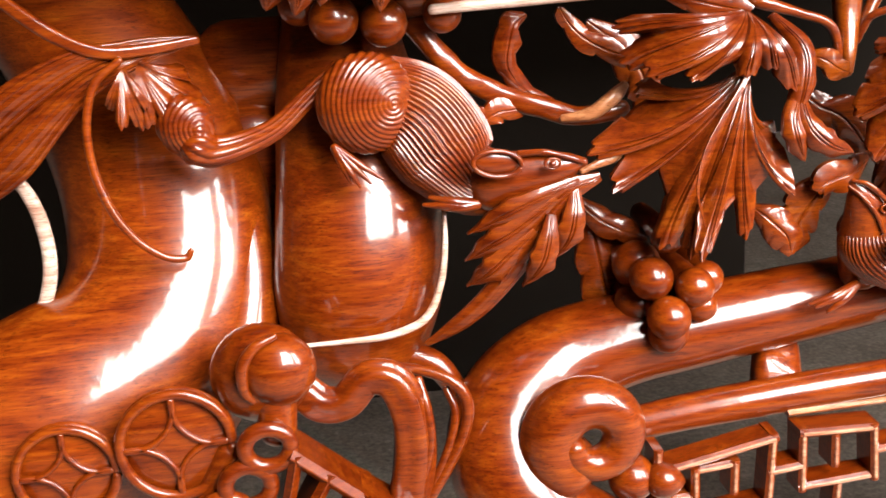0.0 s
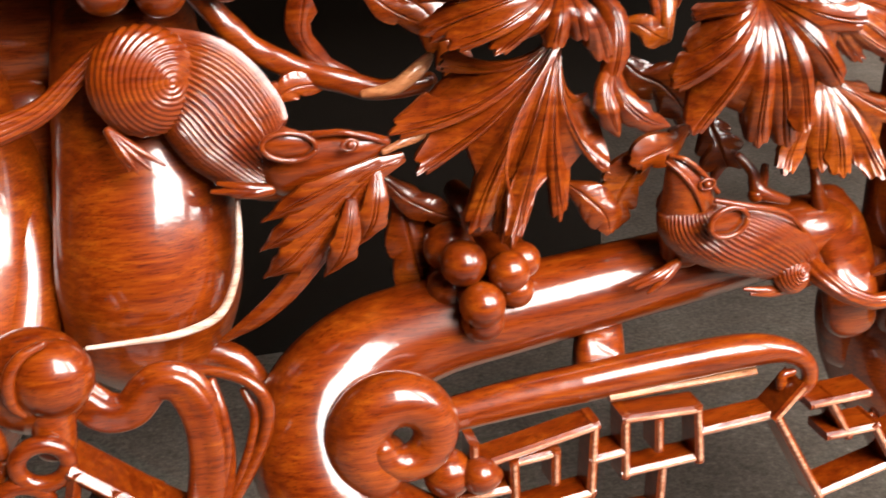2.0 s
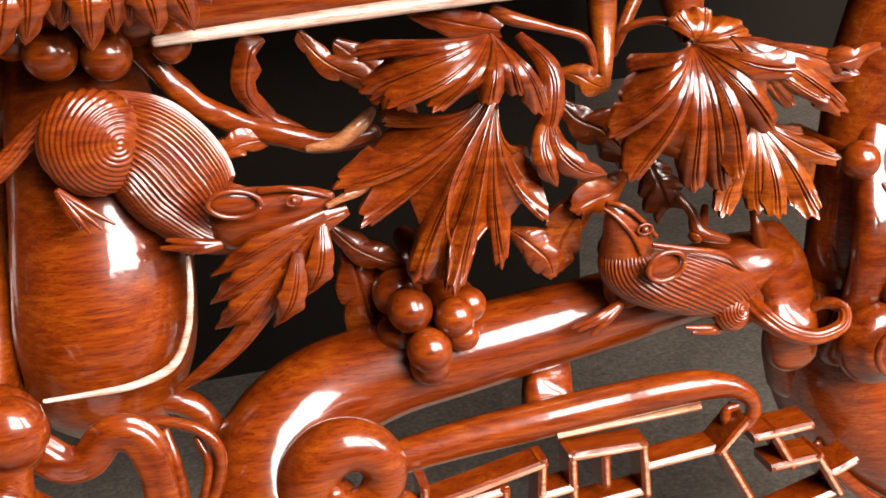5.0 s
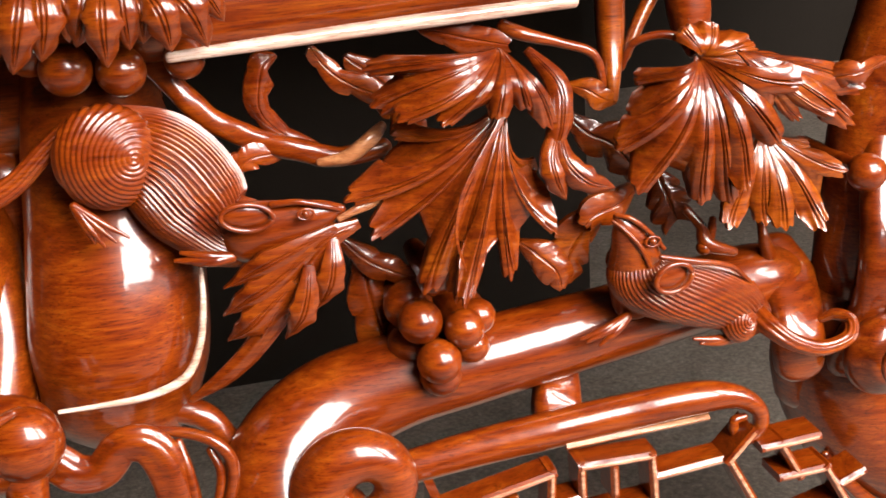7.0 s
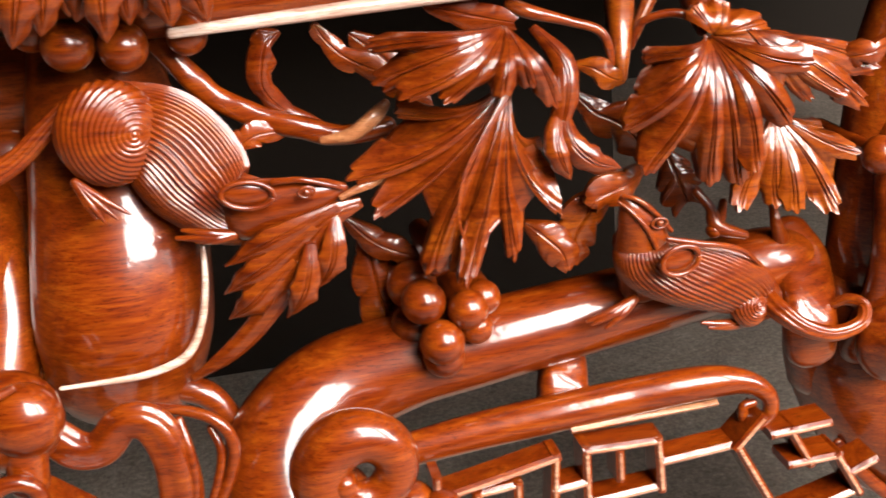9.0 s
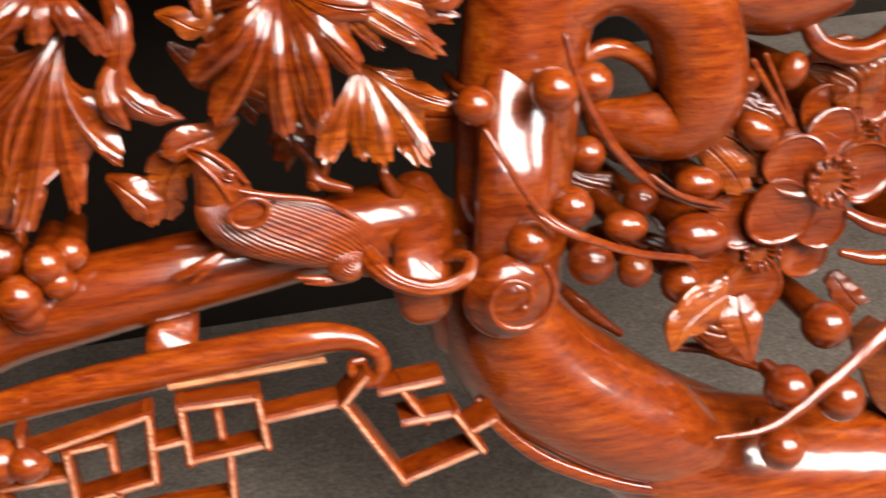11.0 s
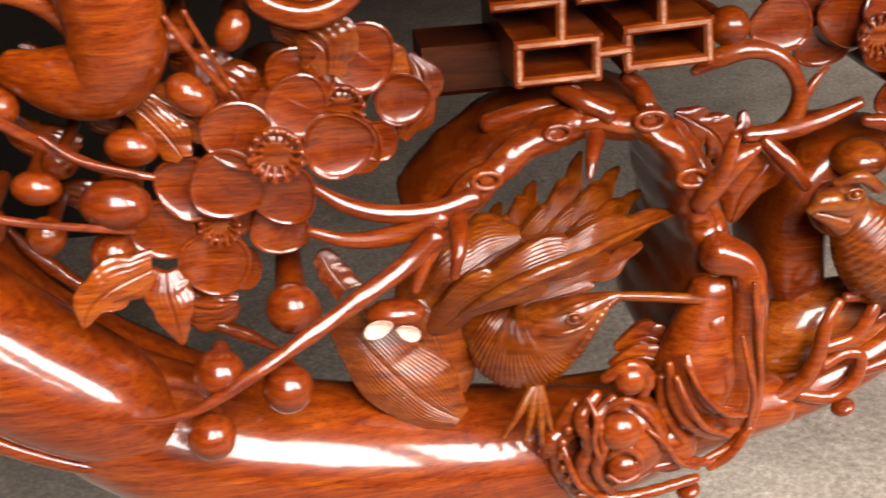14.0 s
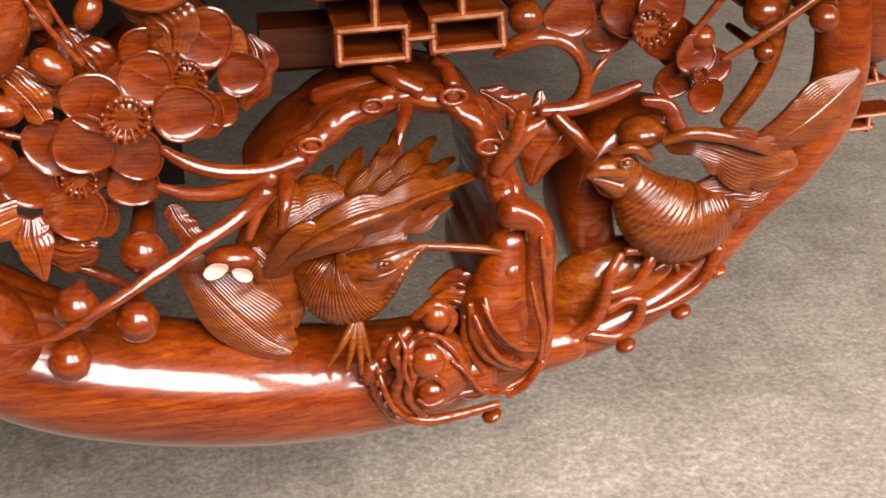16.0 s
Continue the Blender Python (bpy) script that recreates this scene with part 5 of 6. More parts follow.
part("stem", tube([(0.3687, -0.014, 0.0123, 0.0022), (0.3735, -0.016, -0.0092, 0.0026), (0.3856, -0.006, -0.0350, 0.0029), (0.4014, -0.002, -0.0611, 0.0033), (0.4274, 0.016, -0.0885, 0.0035), (0.4555, 0.022, -0.1068, 0.0030), (0.4804, 0.03, -0.1172, 0.0023)], ring=16, grooves=3, deep=0.15), WOOD, twig)
part("stem", tube([(0.4255, 0.012, -0.0818, 0.0014), (0.4433, 0.012, -0.0967, 0.0019), (0.4728, 0.02, -0.1105, 0.0018)], ring=12), WOOD, twig)
part("stem", tube([(0.4970, 0.03, -0.0256, 0.0019), (0.5106, 0.032, -0.0484, 0.0022), (0.5254, 0.036, -0.0707, 0.0023)], ring=12), WOOD, twig)
part("stem", tube([(0.5074, 0.035, -0.0242, 0.0015), (0.5174, 0.036, -0.0465, 0.0017), (0.5286, 0.04, -0.0702, 0.0018)], ring=12), WOOD, twig)
for c, r in (
    ((0.3604, -0.018, -0.0148), 0.0127), ((0.3932, 0.02, -0.0237), 0.0124), ((0.3199, 0, -0.0230), 0.0113), ((0.3980, 0.05, -0.0760), 0.0118), ((0.3760, 0.012, -0.0945), 0.0131),
    ((0.4283, 0.04, -0.1067), 0.0107), ((0.3419, -0.016, -0.1007), 0.0131), ((0.3861, 0.01, -0.1299), 0.0141), ((0.4177, 0.022, -0.1443), 0.0113), ((0.4512, 0.03, -0.1625), 0.0134),
):
    berry(c, r)
for c, r, lean in (((0.4152, 0.03, -0.1181), 0.0141, -10), ((0.4582, 0.022, -0.1287), 0.0205, -8), ((0.4685, 0.045, -0.1034), 0.0155, -10), ((0.5054, 0.04, -0.0731), 0.0155, -40), ((0.5513, 0.03, -0.2065), 0.0155, -15), ((0.4987, 0.05, -0.0427), 0.0117, 0), ((0.5321, 0.05, -0.0404), 0.0126, 60)):
    bud = single("bud", ball(c, r, flat=0.75, tall=0.72, lean=lean, u=34, v=20), WOOD, "smooth oval rosewood bud beside the blossoms", "bud", "oval buds")
    part("peg", add_peg(bmesh.new(), c, r * 0.8, 0.07), WOOD, bud)

branch = assembly("branch", "knotty rosewood branch arching over the birds", "branch", at=(0.6119, 0.02, -0.2902))
part("twig_end", tube([(0.4497, -0.026, -0.2428, 0.0015), (0.4751, -0.028, -0.2425, 0.0023), (0.4977, -0.026, -0.2373, 0.0034), (0.5292, -0.02, -0.2214, 0.0042), (0.5609, -0.01, -0.2065, 0.0050), (0.5896, 0.002, -0.1936, 0.0058), (0.6187, 0.014, -0.1802, 0.0067), (0.6393, 0.02, -0.1646, 0.0079)], ring=18, grooves=3, deep=0.12, n=70, rough=0.12), WOOD, branch)
part("fork", tube([(0.6255, 0.014, -0.1956, 0.0032), (0.6311, 0.014, -0.1807, 0.0043), (0.6392, 0.02, -0.1667, 0.0055)], ring=14), WOOD, branch)
part("limb", tube([(0.6340, 0.038, -0.1779, 0.0080), (0.6533, 0.044, -0.1600, 0.0097), (0.6768, 0.05, -0.1413, 0.0105), (0.7042, 0.056, -0.1238, 0.0105), (0.7379, 0.062, -0.1151, 0.0110), (0.7721, 0.067, -0.1179, 0.0124), (0.7978, 0.067, -0.1325, 0.0134), (0.8094, 0.062, -0.1568, 0.0143), (0.8165, 0.057, -0.1851, 0.0145), (0.8251, 0.052, -0.2116, 0.0155)], ring=30, n=110, rough=0.3), WOOD, branch)
part("deep_flank", tube([(0.6334, 0.105, -0.1760, 0.0075), (0.6524, 0.105, -0.1580, 0.0090), (0.6755, 0.105, -0.1400, 0.0098), (0.7025, 0.105, -0.1230, 0.0098), (0.7357, 0.105, -0.1140, 0.0103), (0.7694, 0.105, -0.1170, 0.0115), (0.7925, 0.105, -0.1310, 0.0130), (0.8040, 0.105, -0.1514, 0.0136), (0.8110, 0.105, -0.1792, 0.0140), (0.8190, 0.105, -0.2053, 0.0150), (0.8180, 0.105, -0.2450, 0.0180), (0.8150, 0.105, -0.2900, 0.0200)], ring=30, n=80, flat=5.0, box=3.0, rough=0.1), WOOD, branch, "deep undercut side of the limb")
for c, r in (((0.6735, 0.036, -0.1382), 0.0101), ((0.7192, 0.046, -0.1151), 0.0092), ((0.7770, 0.046, -0.1116), 0.0109), ((0.8028, 0.038, -0.1482), 0.0109), ((0.7322, 0.072, -0.0984), 0.0077)):
    part("knot", add_ball(tube(ring_points(c, r * 0.85, r * 0.5, r * 0.2, 0, 350, 14), n=50, ring=10), (c[0], c[1] + r * 0.3, c[2]), r * 0.5, flat=0.6), WOOD, branch)
part("side_branch", tube([(0.5715, 0.045, -0.1381, 0.0035), (0.5869, 0.04, -0.1472, 0.0055), (0.6096, 0.036, -0.1539, 0.0059), (0.6407, 0.034, -0.1544, 0.0063), (0.6649, 0.036, -0.1483, 0.0072)], ring=16, grooves=3, deep=0.1), WOOD, branch)
part("side_branch", tube([(0.5662, 0.04, -0.1637, 0.0032), (0.5889, 0.036, -0.1697, 0.0051), (0.6163, 0.034, -0.1682, 0.0064), (0.6444, 0.032, -0.1581, 0.0071)], ring=16, grooves=3, deep=0.1), WOOD, branch)
part("side_branch", tube([(0.7246, 0.07, -0.0953, 0.0049), (0.7373, 0.06, -0.1011, 0.0065), (0.7528, 0.055, -0.1087, 0.0073)], ring=14), WOOD, branch)
part("side_branch", tube([(0.7688, 0.075, -0.0924, 0.0049), (0.7762, 0.07, -0.098, 0.0057), (0.7786, 0.06, -0.1076, 0.0065)], ring=14), WOOD, branch)
part("side_branch", tube([(0.6826, 0.085, -0.1196, 0.0066), (0.7154, 0.08, -0.111, 0.0074), (0.748, 0.075, -0.1102, 0.0074)], ring=14), WOOD, branch)
for p in ([(0.655, 0.03, -0.158, 0.006), (0.652, 0.012, -0.17, 0.005), (0.648, 0.004, -0.184, 0.003)], [(0.742, 0.045, -0.118, 0.006), (0.736, 0.03, -0.128, 0.004), (0.733, 0.022, -0.136, 0.0015)]):
    part("stub", tube(p, ring=12, rough=0.2), WOOD, branch)
for c, r in (((0.5064, -0.008, -0.2281), 0.0153), ((0.5450, -0.004, -0.2444), 0.0153), ((0.4984, -0.018, -0.2637), 0.0145)):
    berry(c, r, "berries beside the branch")
berry((0.5513, 0.03, -0.2088), 0.0161, "berries beside the branch", lean=-15, tip=0.15)
shell = assembly("small_cup", "small dark cap with two lobes painted pale as glints", "blossom", at=(0.6115, 0.006, -0.226))
part("cap", ball((0.6128, 0.012, -0.2095), 0.0186, flat=0.6, tall=0.5), WOOD, shell)
# Both lobes are coloured pale to stand for window reflections.
part("lobe", petal((0.6013, 0.0, -0.213), 0.0089, 20, 0.62), GLINT_EDGE, shell, "lobe with a window glint in its colour")
part("lobe", petal((0.6189, 0.0, -0.2172), 0.0077, 150, 0.62), GLINT_EDGE, shell, "lobe with a window glint in its colour")

# first bird
bird = bmesh.new()
add_tube(bird, [(0.6688, 0.04, -0.2384, 0.0162), (0.6812, 0.032, -0.2458, 0.0278), (0.6938, 0.026, -0.2476, 0.0309), (0.7060, 0.022, -0.2428, 0.0274), (0.7164, 0.018, -0.2350, 0.0199)], n=150, ring=56, flat=0.75, rings=26, ring_deep=0.045)
add_tube(bird, [(0.7052, 0.022, -0.2403, 0.0249), (0.7179, 0.016, -0.2294, 0.0190), (0.7293, 0.014, -0.2220, 0.0136), (0.7401, 0.014, -0.2165, 0.0078), (0.7509, 0.014, -0.2133, 0.0037)], ring=28, flat=0.8)
add_tube(bird, [(0.7087, 0.02, -0.2634, 0.0066), (0.7221, 0.012, -0.2493, 0.0053), (0.7316, 0.008, -0.2330, 0.0041), (0.7431, 0.01, -0.2175, 0.0025), (0.7505, 0.012, -0.2127, 0.0012)], ring=14, rings=16, ring_deep=0.22, n=70)
add_eye(bird, (0.7200, -0.001, -0.2172), 0.0026)
add_tube(bird, [(0.7094, 0.004, -0.2161, 0.0012), (0.7205, -0.001, -0.2091, 0.0020), (0.7327, 0.004, -0.2086, 0.0016), (0.7431, 0.01, -0.2102, 0.0012)], ring=12)
add_tube(bird, [(0.7028, 0.002, -0.2282, 0.0012), (0.7135, -0.003, -0.2256, 0.0020), (0.7253, -0.001, -0.2231, 0.0016), (0.7342, 0.006, -0.2193, 0.0012)], ring=12)
add_tube(bird, [(0.7480, 0.014, -0.2126, 0.0029), (0.7718, 0.018, -0.2175, 0.0033), (0.7983, 0.022, -0.2236, 0.0033), (0.8247, 0.026, -0.2317, 0.0021)], ring=14)
add_leaf(bird, [(0.6296, 0.04, -0.2477, 0.0068), (0.6604, 0.016, -0.2124, 0.0182), (0.6962, 0.008, -0.1914, 0.0172), (0.7342, 0.018, -0.1813, 0.0141), (0.7694, 0.04, -0.1804, 0.0085), (0.8021, 0.063, -0.1821, 0.0013)], lobes=4.0, cut=0.3, cup=0.35, vein=0.012, lines=8, line_deep=0.02, slant=0.9, m=121)
add_tube(bird, [(0.6518, 0.01, -0.2132, 0.0016), (0.6711, -0.004, -0.1937, 0.0040), (0.6985, -0.008, -0.1801, 0.0048), (0.7234, 0, -0.1763, 0.0036), (0.7559, 0.024, -0.1768, 0.0021), (0.7999, 0.057, -0.1804, 0.0008)], ring=14)
add_leaf(bird, [(0.6895, 0.026, -0.2210, 0.0058), (0.7232, 0.028, -0.2101, 0.0117), (0.7504, 0.04, -0.2078, 0.0110), (0.7800, 0.06, -0.2026, 0.0018)], lobes=3, cut=0.4, cup=0.3, vein=0.012, lines=7, line_deep=0.05, slant=1.1, m=91)
add_leaf(bird, [(0.6141, 0.05, -0.2710, 0.0086), (0.6303, 0.04, -0.2359, 0.0221), (0.6499, 0.036, -0.2101, 0.0279), (0.6713, 0.04, -0.1956, 0.0221), (0.6974, 0.05, -0.1862, 0.0060)], lobes=3, cut=0.2, cup=0.9, vein=0.03, lines=12, line_deep=0.014, slant=0.8, m=121)
add_leaf(bird, [(0.6512, 0.064, -0.2262, 0.0070), (0.6716, 0.07, -0.2072, 0.0106), (0.6861, 0.082, -0.1926, 0.0076), (0.6950, 0.102, -0.1835, 0.0010)], lobes=3, cut=0.25, cup=0.35, vein=0.02, lines=6, line_deep=0.13, slant=1.3, m=85)
add_leaf(bird, [(0.6682, 0.062, -0.2196, 0.0078), (0.6928, 0.066, -0.1930, 0.0118), (0.7089, 0.08, -0.1795, 0.0080), (0.7178, 0.1, -0.1692, 0.0010)], lobes=3, cut=0.25, cup=0.35, vein=0.02, lines=6, line_deep=0.13, slant=1.3, m=85)
add_leaf(bird, [(0.6851, 0.06, -0.2153, 0.0078), (0.7161, 0.064, -0.1869, 0.0118), (0.7362, 0.078, -0.1690, 0.0080), (0.7486, 0.1, -0.1509, 0.0010)], lobes=3, cut=0.25, cup=0.35, vein=0.02, lines=6, line_deep=0.13, slant=1.3, m=85)
add_leaf(bird, [(0.7021, 0.058, -0.2096, 0.0078), (0.7328, 0.062, -0.1873, 0.0118), (0.7566, 0.076, -0.1741, 0.0085), (0.7750, 0.1, -0.1637, 0.0010)], lobes=3, cut=0.25, cup=0.35, vein=0.02, lines=6, line_deep=0.13, slant=1.3, m=85)
add_leaf(bird, [(0.7190, 0.056, -0.2035, 0.0069), (0.7453, 0.06, -0.1888, 0.0096), (0.7698, 0.076, -0.1844, 0.0067), (0.7900, 0.098, -0.1818, 0.0010)], lobes=3, cut=0.25, cup=0.35, vein=0.02, lines=6, line_deep=0.13, slant=1.3, m=85)
add_leaf(bird, [(0.5775, 0.03, -0.2128, 0.0096), (0.5953, 0.024, -0.2387, 0.0227), (0.6137, 0.02, -0.2616, 0.0271), (0.6329, 0.018, -0.2815, 0.0249), (0.651, 0.018, -0.2941, 0.0084)], lobes=2.5, cut=0.12, cup=0.3, vein=0.012, lines=11, line_deep=0.022, slant=0.2, m=131)
add_leaf(bird, [(0.6255, 0.04, -0.2173, 0.0123), (0.6365, 0.035, -0.2343, 0.0215), (0.6451, 0.03, -0.2607, 0.0167), (0.6504, 0.028, -0.2794, 0.0067)], lobes=2, cut=0.1, cup=0.3, vein=0.012, lines=7, line_deep=0.015, m=81)
add_paw(bird, (0.7007, 0.016, -0.2678), ((0.6766, 0.004, -0.301), (0.6897, 0.002, -0.3071), (0.7014, 0.002, -0.3094), (0.7085, 0.006, -0.3018)), 0.0036)
single("bird_figure", bird, WOOD_PLUMAGE, "carved rosewood bird with spread feathers under the branch", "carved figure", "carved birds")

# grotesque mask with its curled limb
mask = bmesh.new()
add_ball(mask, (0.759, 0.012, -0.3159), 0.03, flat=0.75, tall=1.1)
add_ball(mask, (0.7491, -0.008, -0.2975), 0.0137, flat=0.8)
add_ball(mask, (0.7527, -0.008, -0.3258), 0.0113, flat=0.8)
add_ball(mask, (0.7571, 0.0, -0.2652), 0.0105, flat=0.8)
add_ball(mask, (0.7874, 0.012, -0.3267), 0.0202, flat=0.7)
for p in ([(0.7359, 0.004, -0.277, 0.005), (0.7259, 0.0, -0.2901, 0.0058), (0.7311, -0.004, -0.3079, 0.0055), (0.7262, -0.002, -0.3287, 0.0055), (0.7381, 0.002, -0.3512, 0.0043)], [(0.7458, 0.0, -0.2776, 0.0038), (0.7351, -0.006, -0.2874, 0.0042), (0.7386, -0.01, -0.3049, 0.0042), (0.7347, -0.008, -0.3257, 0.0042), (0.747, -0.002, -0.3491, 0.0034)], [(0.7244, 0.012, -0.2873, 0.0059), (0.7144, 0.01, -0.3099, 0.0076), (0.7159, 0.01, -0.3328, 0.0077), (0.7282, 0.012, -0.3579, 0.0052)],
          [(0.7422, 0.004, -0.2651, 0.0042), (0.7562, 0.0, -0.2547, 0.005), (0.7694, 0.002, -0.2666, 0.005), (0.7657, 0.004, -0.2819, 0.0038)], [(0.7424, -0.008, -0.3166, 0.0025), (0.7506, -0.014, -0.3057, 0.0033), (0.7613, -0.012, -0.3161, 0.0034), (0.7602, -0.01, -0.3334, 0.003), (0.7476, -0.008, -0.3384, 0.0026)], [(0.7264, 0.0, -0.3495, 0.0039), (0.7523, -0.002, -0.3544, 0.0048), (0.7792, 0.0, -0.3527, 0.0044), (0.8073, 0.006, -0.3511, 0.0035)],
          [(0.7603, -0.002, -0.2827, 0.0025), (0.773, -0.004, -0.2975, 0.0034), (0.7772, -0.002, -0.3142, 0.003)], [(0.7068, 0.012, -0.3203, 0.0068), (0.711, 0.01, -0.3095, 0.0085), (0.7242, 0.012, -0.3071, 0.006)], [(0.77, 0.0, -0.335, 0.0034), (0.7925, 0.002, -0.3337, 0.0043), (0.8165, 0.008, -0.3404, 0.0035), (0.8354, 0.012, -0.3346, 0.0026)]):
    add_tube(mask, p, ring=14, rings=7, ring_deep=0.15)
add_tube(mask, [(0.8187, 0.03, -0.1968, 0.0142), (0.8352, 0.026, -0.2045, 0.0117), (0.8398, 0.022, -0.2217, 0.0118), (0.8394, 0.022, -0.2503, 0.0137), (0.8379, 0.022, -0.2847, 0.0165), (0.8272, 0.02, -0.3077, 0.0175)], ring=26, grooves=5, deep=0.08)
add_tube(mask, [(0.8208, 0.034, -0.226, 0.017), (0.8143, 0.03, -0.2572, 0.025), (0.8099, 0.026, -0.2842, 0.0295), (0.8084, 0.024, -0.3081, 0.0236)], ring=30, flat=0.8)
for p in ([(0.7838, 0.006, -0.2606, 0.0025), (0.7855, 0.0, -0.2816, 0.0038), (0.7955, -0.004, -0.2999, 0.0038), (0.8158, 0.0, -0.3136, 0.0034), (0.8329, 0.006, -0.3151, 0.0022)], [(0.7943, 0.004, -0.2548, 0.0021), (0.7972, -0.004, -0.2707, 0.0029), (0.8076, -0.006, -0.2872, 0.0029), (0.8261, 0.0, -0.2966, 0.0021)], [(0.781, 0.012, -0.2734, 0.0034), (0.7819, 0.006, -0.2946, 0.0038), (0.7947, 0.002, -0.3161, 0.0039)],
          [(0.8357, 0.006, -0.2089, 0.0021), (0.8405, 0.004, -0.2457, 0.0025), (0.8461, 0.008, -0.2825, 0.0026), (0.8429, 0.01, -0.3135, 0.0026)], [(0.8484, 0.012, -0.28, 0.0026), (0.8453, 0.01, -0.3087, 0.0035), (0.8324, 0.01, -0.3299, 0.0035), (0.8119, 0.008, -0.3398, 0.0026)], [(0.8425, 0.008, -0.3174, 0.0031), (0.8293, 0.006, -0.3353, 0.0035), (0.8161, 0.006, -0.3442, 0.0026)]):
    add_tube(mask, p, ring=12)
add_ball(mask, (0.8201, 0.026, -0.1995), 0.0105, flat=0.8)
for spine in ([(0.7612, 0.05, -0.2729, 0.0044), (0.7824, 0.045, -0.2622, 0.0113), (0.797, 0.04, -0.2708, 0.0087)], [(0.755, 0.04, -0.2793, 0.0035), (0.7761, 0.035, -0.2711, 0.0095), (0.791, 0.03, -0.2771, 0.0069)]):
    add_leaf(mask, spine, lobes=2, cut=0.3)
add_tube(mask, [(0.8081, 0.035, -0.1655, 0.0066), (0.8148, 0.03, -0.1506, 0.0073), (0.8283, 0.028, -0.1333, 0.0073), (0.8392, 0.028, -0.1271, 0.0032)], ring=14)
add_tube(mask, [(0.8108, 0.03, -0.1548, 0.0037), (0.8174, 0.025, -0.1401, 0.0048), (0.8209, 0.025, -0.1253, 0.0044), (0.8231, 0.025, -0.1182, 0.0036)], ring=12)
for p in ([(0.7135, 0.004, -0.3058, 0.0020), (0.7172, -0.004, -0.3211, 0.0024), (0.7253, -0.006, -0.3385, 0.0024), (0.7408, -0.004, -0.3504, 0.0020), (0.7657, 0, -0.3525, 0.0016)], [(0.7279, -0.006, -0.2720, 0.0016), (0.7319, -0.014, -0.2821, 0.0020), (0.7310, -0.014, -0.2989, 0.0020), (0.7364, -0.012, -0.3181, 0.0016)], [(0.7394, -0.012, -0.2744, 0.0016), (0.7487, -0.018, -0.2680, 0.0020), (0.7608, -0.016, -0.2743, 0.0016)], [(0.7412, -0.014, -0.3264, 0.0016), (0.7490, -0.018, -0.3297, 0.0020), (0.7605, -0.014, -0.3276, 0.0016), (0.7583, -0.014, -0.3183, 0.0012)], [(0.7678, -0.008, -0.2993, 0.0016), (0.7783, -0.01, -0.3091, 0.0020), (0.7905, -0.006, -0.3282, 0.0020), (0.8055, 0, -0.3390, 0.0016)], [(0.7846, -0.006, -0.2634, 0.0020), (0.7913, -0.012, -0.2798, 0.0024), (0.8040, -0.01, -0.2995, 0.0024), (0.8235, -0.004, -0.3129, 0.0020)], [(0.7907, -0.006, -0.2544, 0.0016), (0.8005, -0.012, -0.2735, 0.0020), (0.8167, -0.01, -0.2910, 0.0020), (0.8345, -0.002, -0.3002, 0.0016)], [(0.8280, 0, -0.2423, 0.0016), (0.8316, -0.006, -0.2608, 0.0020), (0.8376, -0.004, -0.2844, 0.0020), (0.8377, 0, -0.3093, 0.0016)]):
    add_tube(mask, p, ring=12)
for k in range(9):
    a = radians(150 + 16 * k)
    add_ball(mask, (0.7445 + 0.031 * math.cos(a), 0.0, -0.316 + 0.036 * math.sin(a)), 0.0034, flat=0.9, u=12, v=8)
single("mask_figure", mask, WOOD, "carved rosewood mask with curling brows and claw-like limb", "carved figure")

# second bird
bird = bmesh.new()
add_tube(bird, [(0.9194, 0.05, -0.1936, 0.0199), (0.9331, 0.046, -0.2095, 0.0305), (0.9529, 0.046, -0.2241, 0.0353), (0.9758, 0.05, -0.2268, 0.0312), (0.9984, 0.055, -0.2211, 0.0197)], n=110, ring=48, flat=0.75, rings=24, ring_deep=0.045)
add_ball(bird, (0.9029, 0.042, -0.1787), 0.0195, flat=0.75)
add_tube(bird, [(0.8995, 0.03, -0.1697, 0.0109), (0.8842, 0.024, -0.1653, 0.0075), (0.874, 0.022, -0.17, 0.0025)], ring=16)
add_tube(bird, [(0.8984, 0.03, -0.1834, 0.0093), (0.8879, 0.026, -0.1772, 0.005), (0.8774, 0.024, -0.1729, 0.0021)], ring=16)
add_eye(bird, (0.9004, 0.016, -0.1586), 0.0025)
add_tube(bird, [(0.8956, 0.034, -0.1585, 0.0033), (0.9091, 0.03, -0.1533, 0.0042), (0.9246, 0.034, -0.164, 0.0042)], ring=12)
add_leaf(bird, [(0.9437, 0.05, -0.1635, 0.006), (0.965, 0.036, -0.1593, 0.017), (0.9973, 0.034, -0.1712, 0.0266), (1.0292, 0.04, -0.1829, 0.0218), (1.0548, 0.048, -0.1842, 0.0027)], lobes=4, cut=0.2, cup=0.3, vein=0.012, lines=8, line_deep=0.03, slant=0.5, m=97)
add_tube(bird, [(0.9348, 0.034, -0.1511, 0.0034), (0.9556, 0.028, -0.1438, 0.005), (0.9875, 0.028, -0.1503, 0.0051), (1.0193, 0.034, -0.1648, 0.0034)], ring=14)
add_leaf(bird, [(0.9666, 0.05, -0.2066, 0.0132), (0.9977, 0.046, -0.2072, 0.0265), (1.0225, 0.048, -0.2099, 0.0222), (1.0465, 0.052, -0.1988, 0.0062)], lobes=3.5, cut=0.25, cup=0.3, vein=0.012, lines=7, line_deep=0.03, m=91)
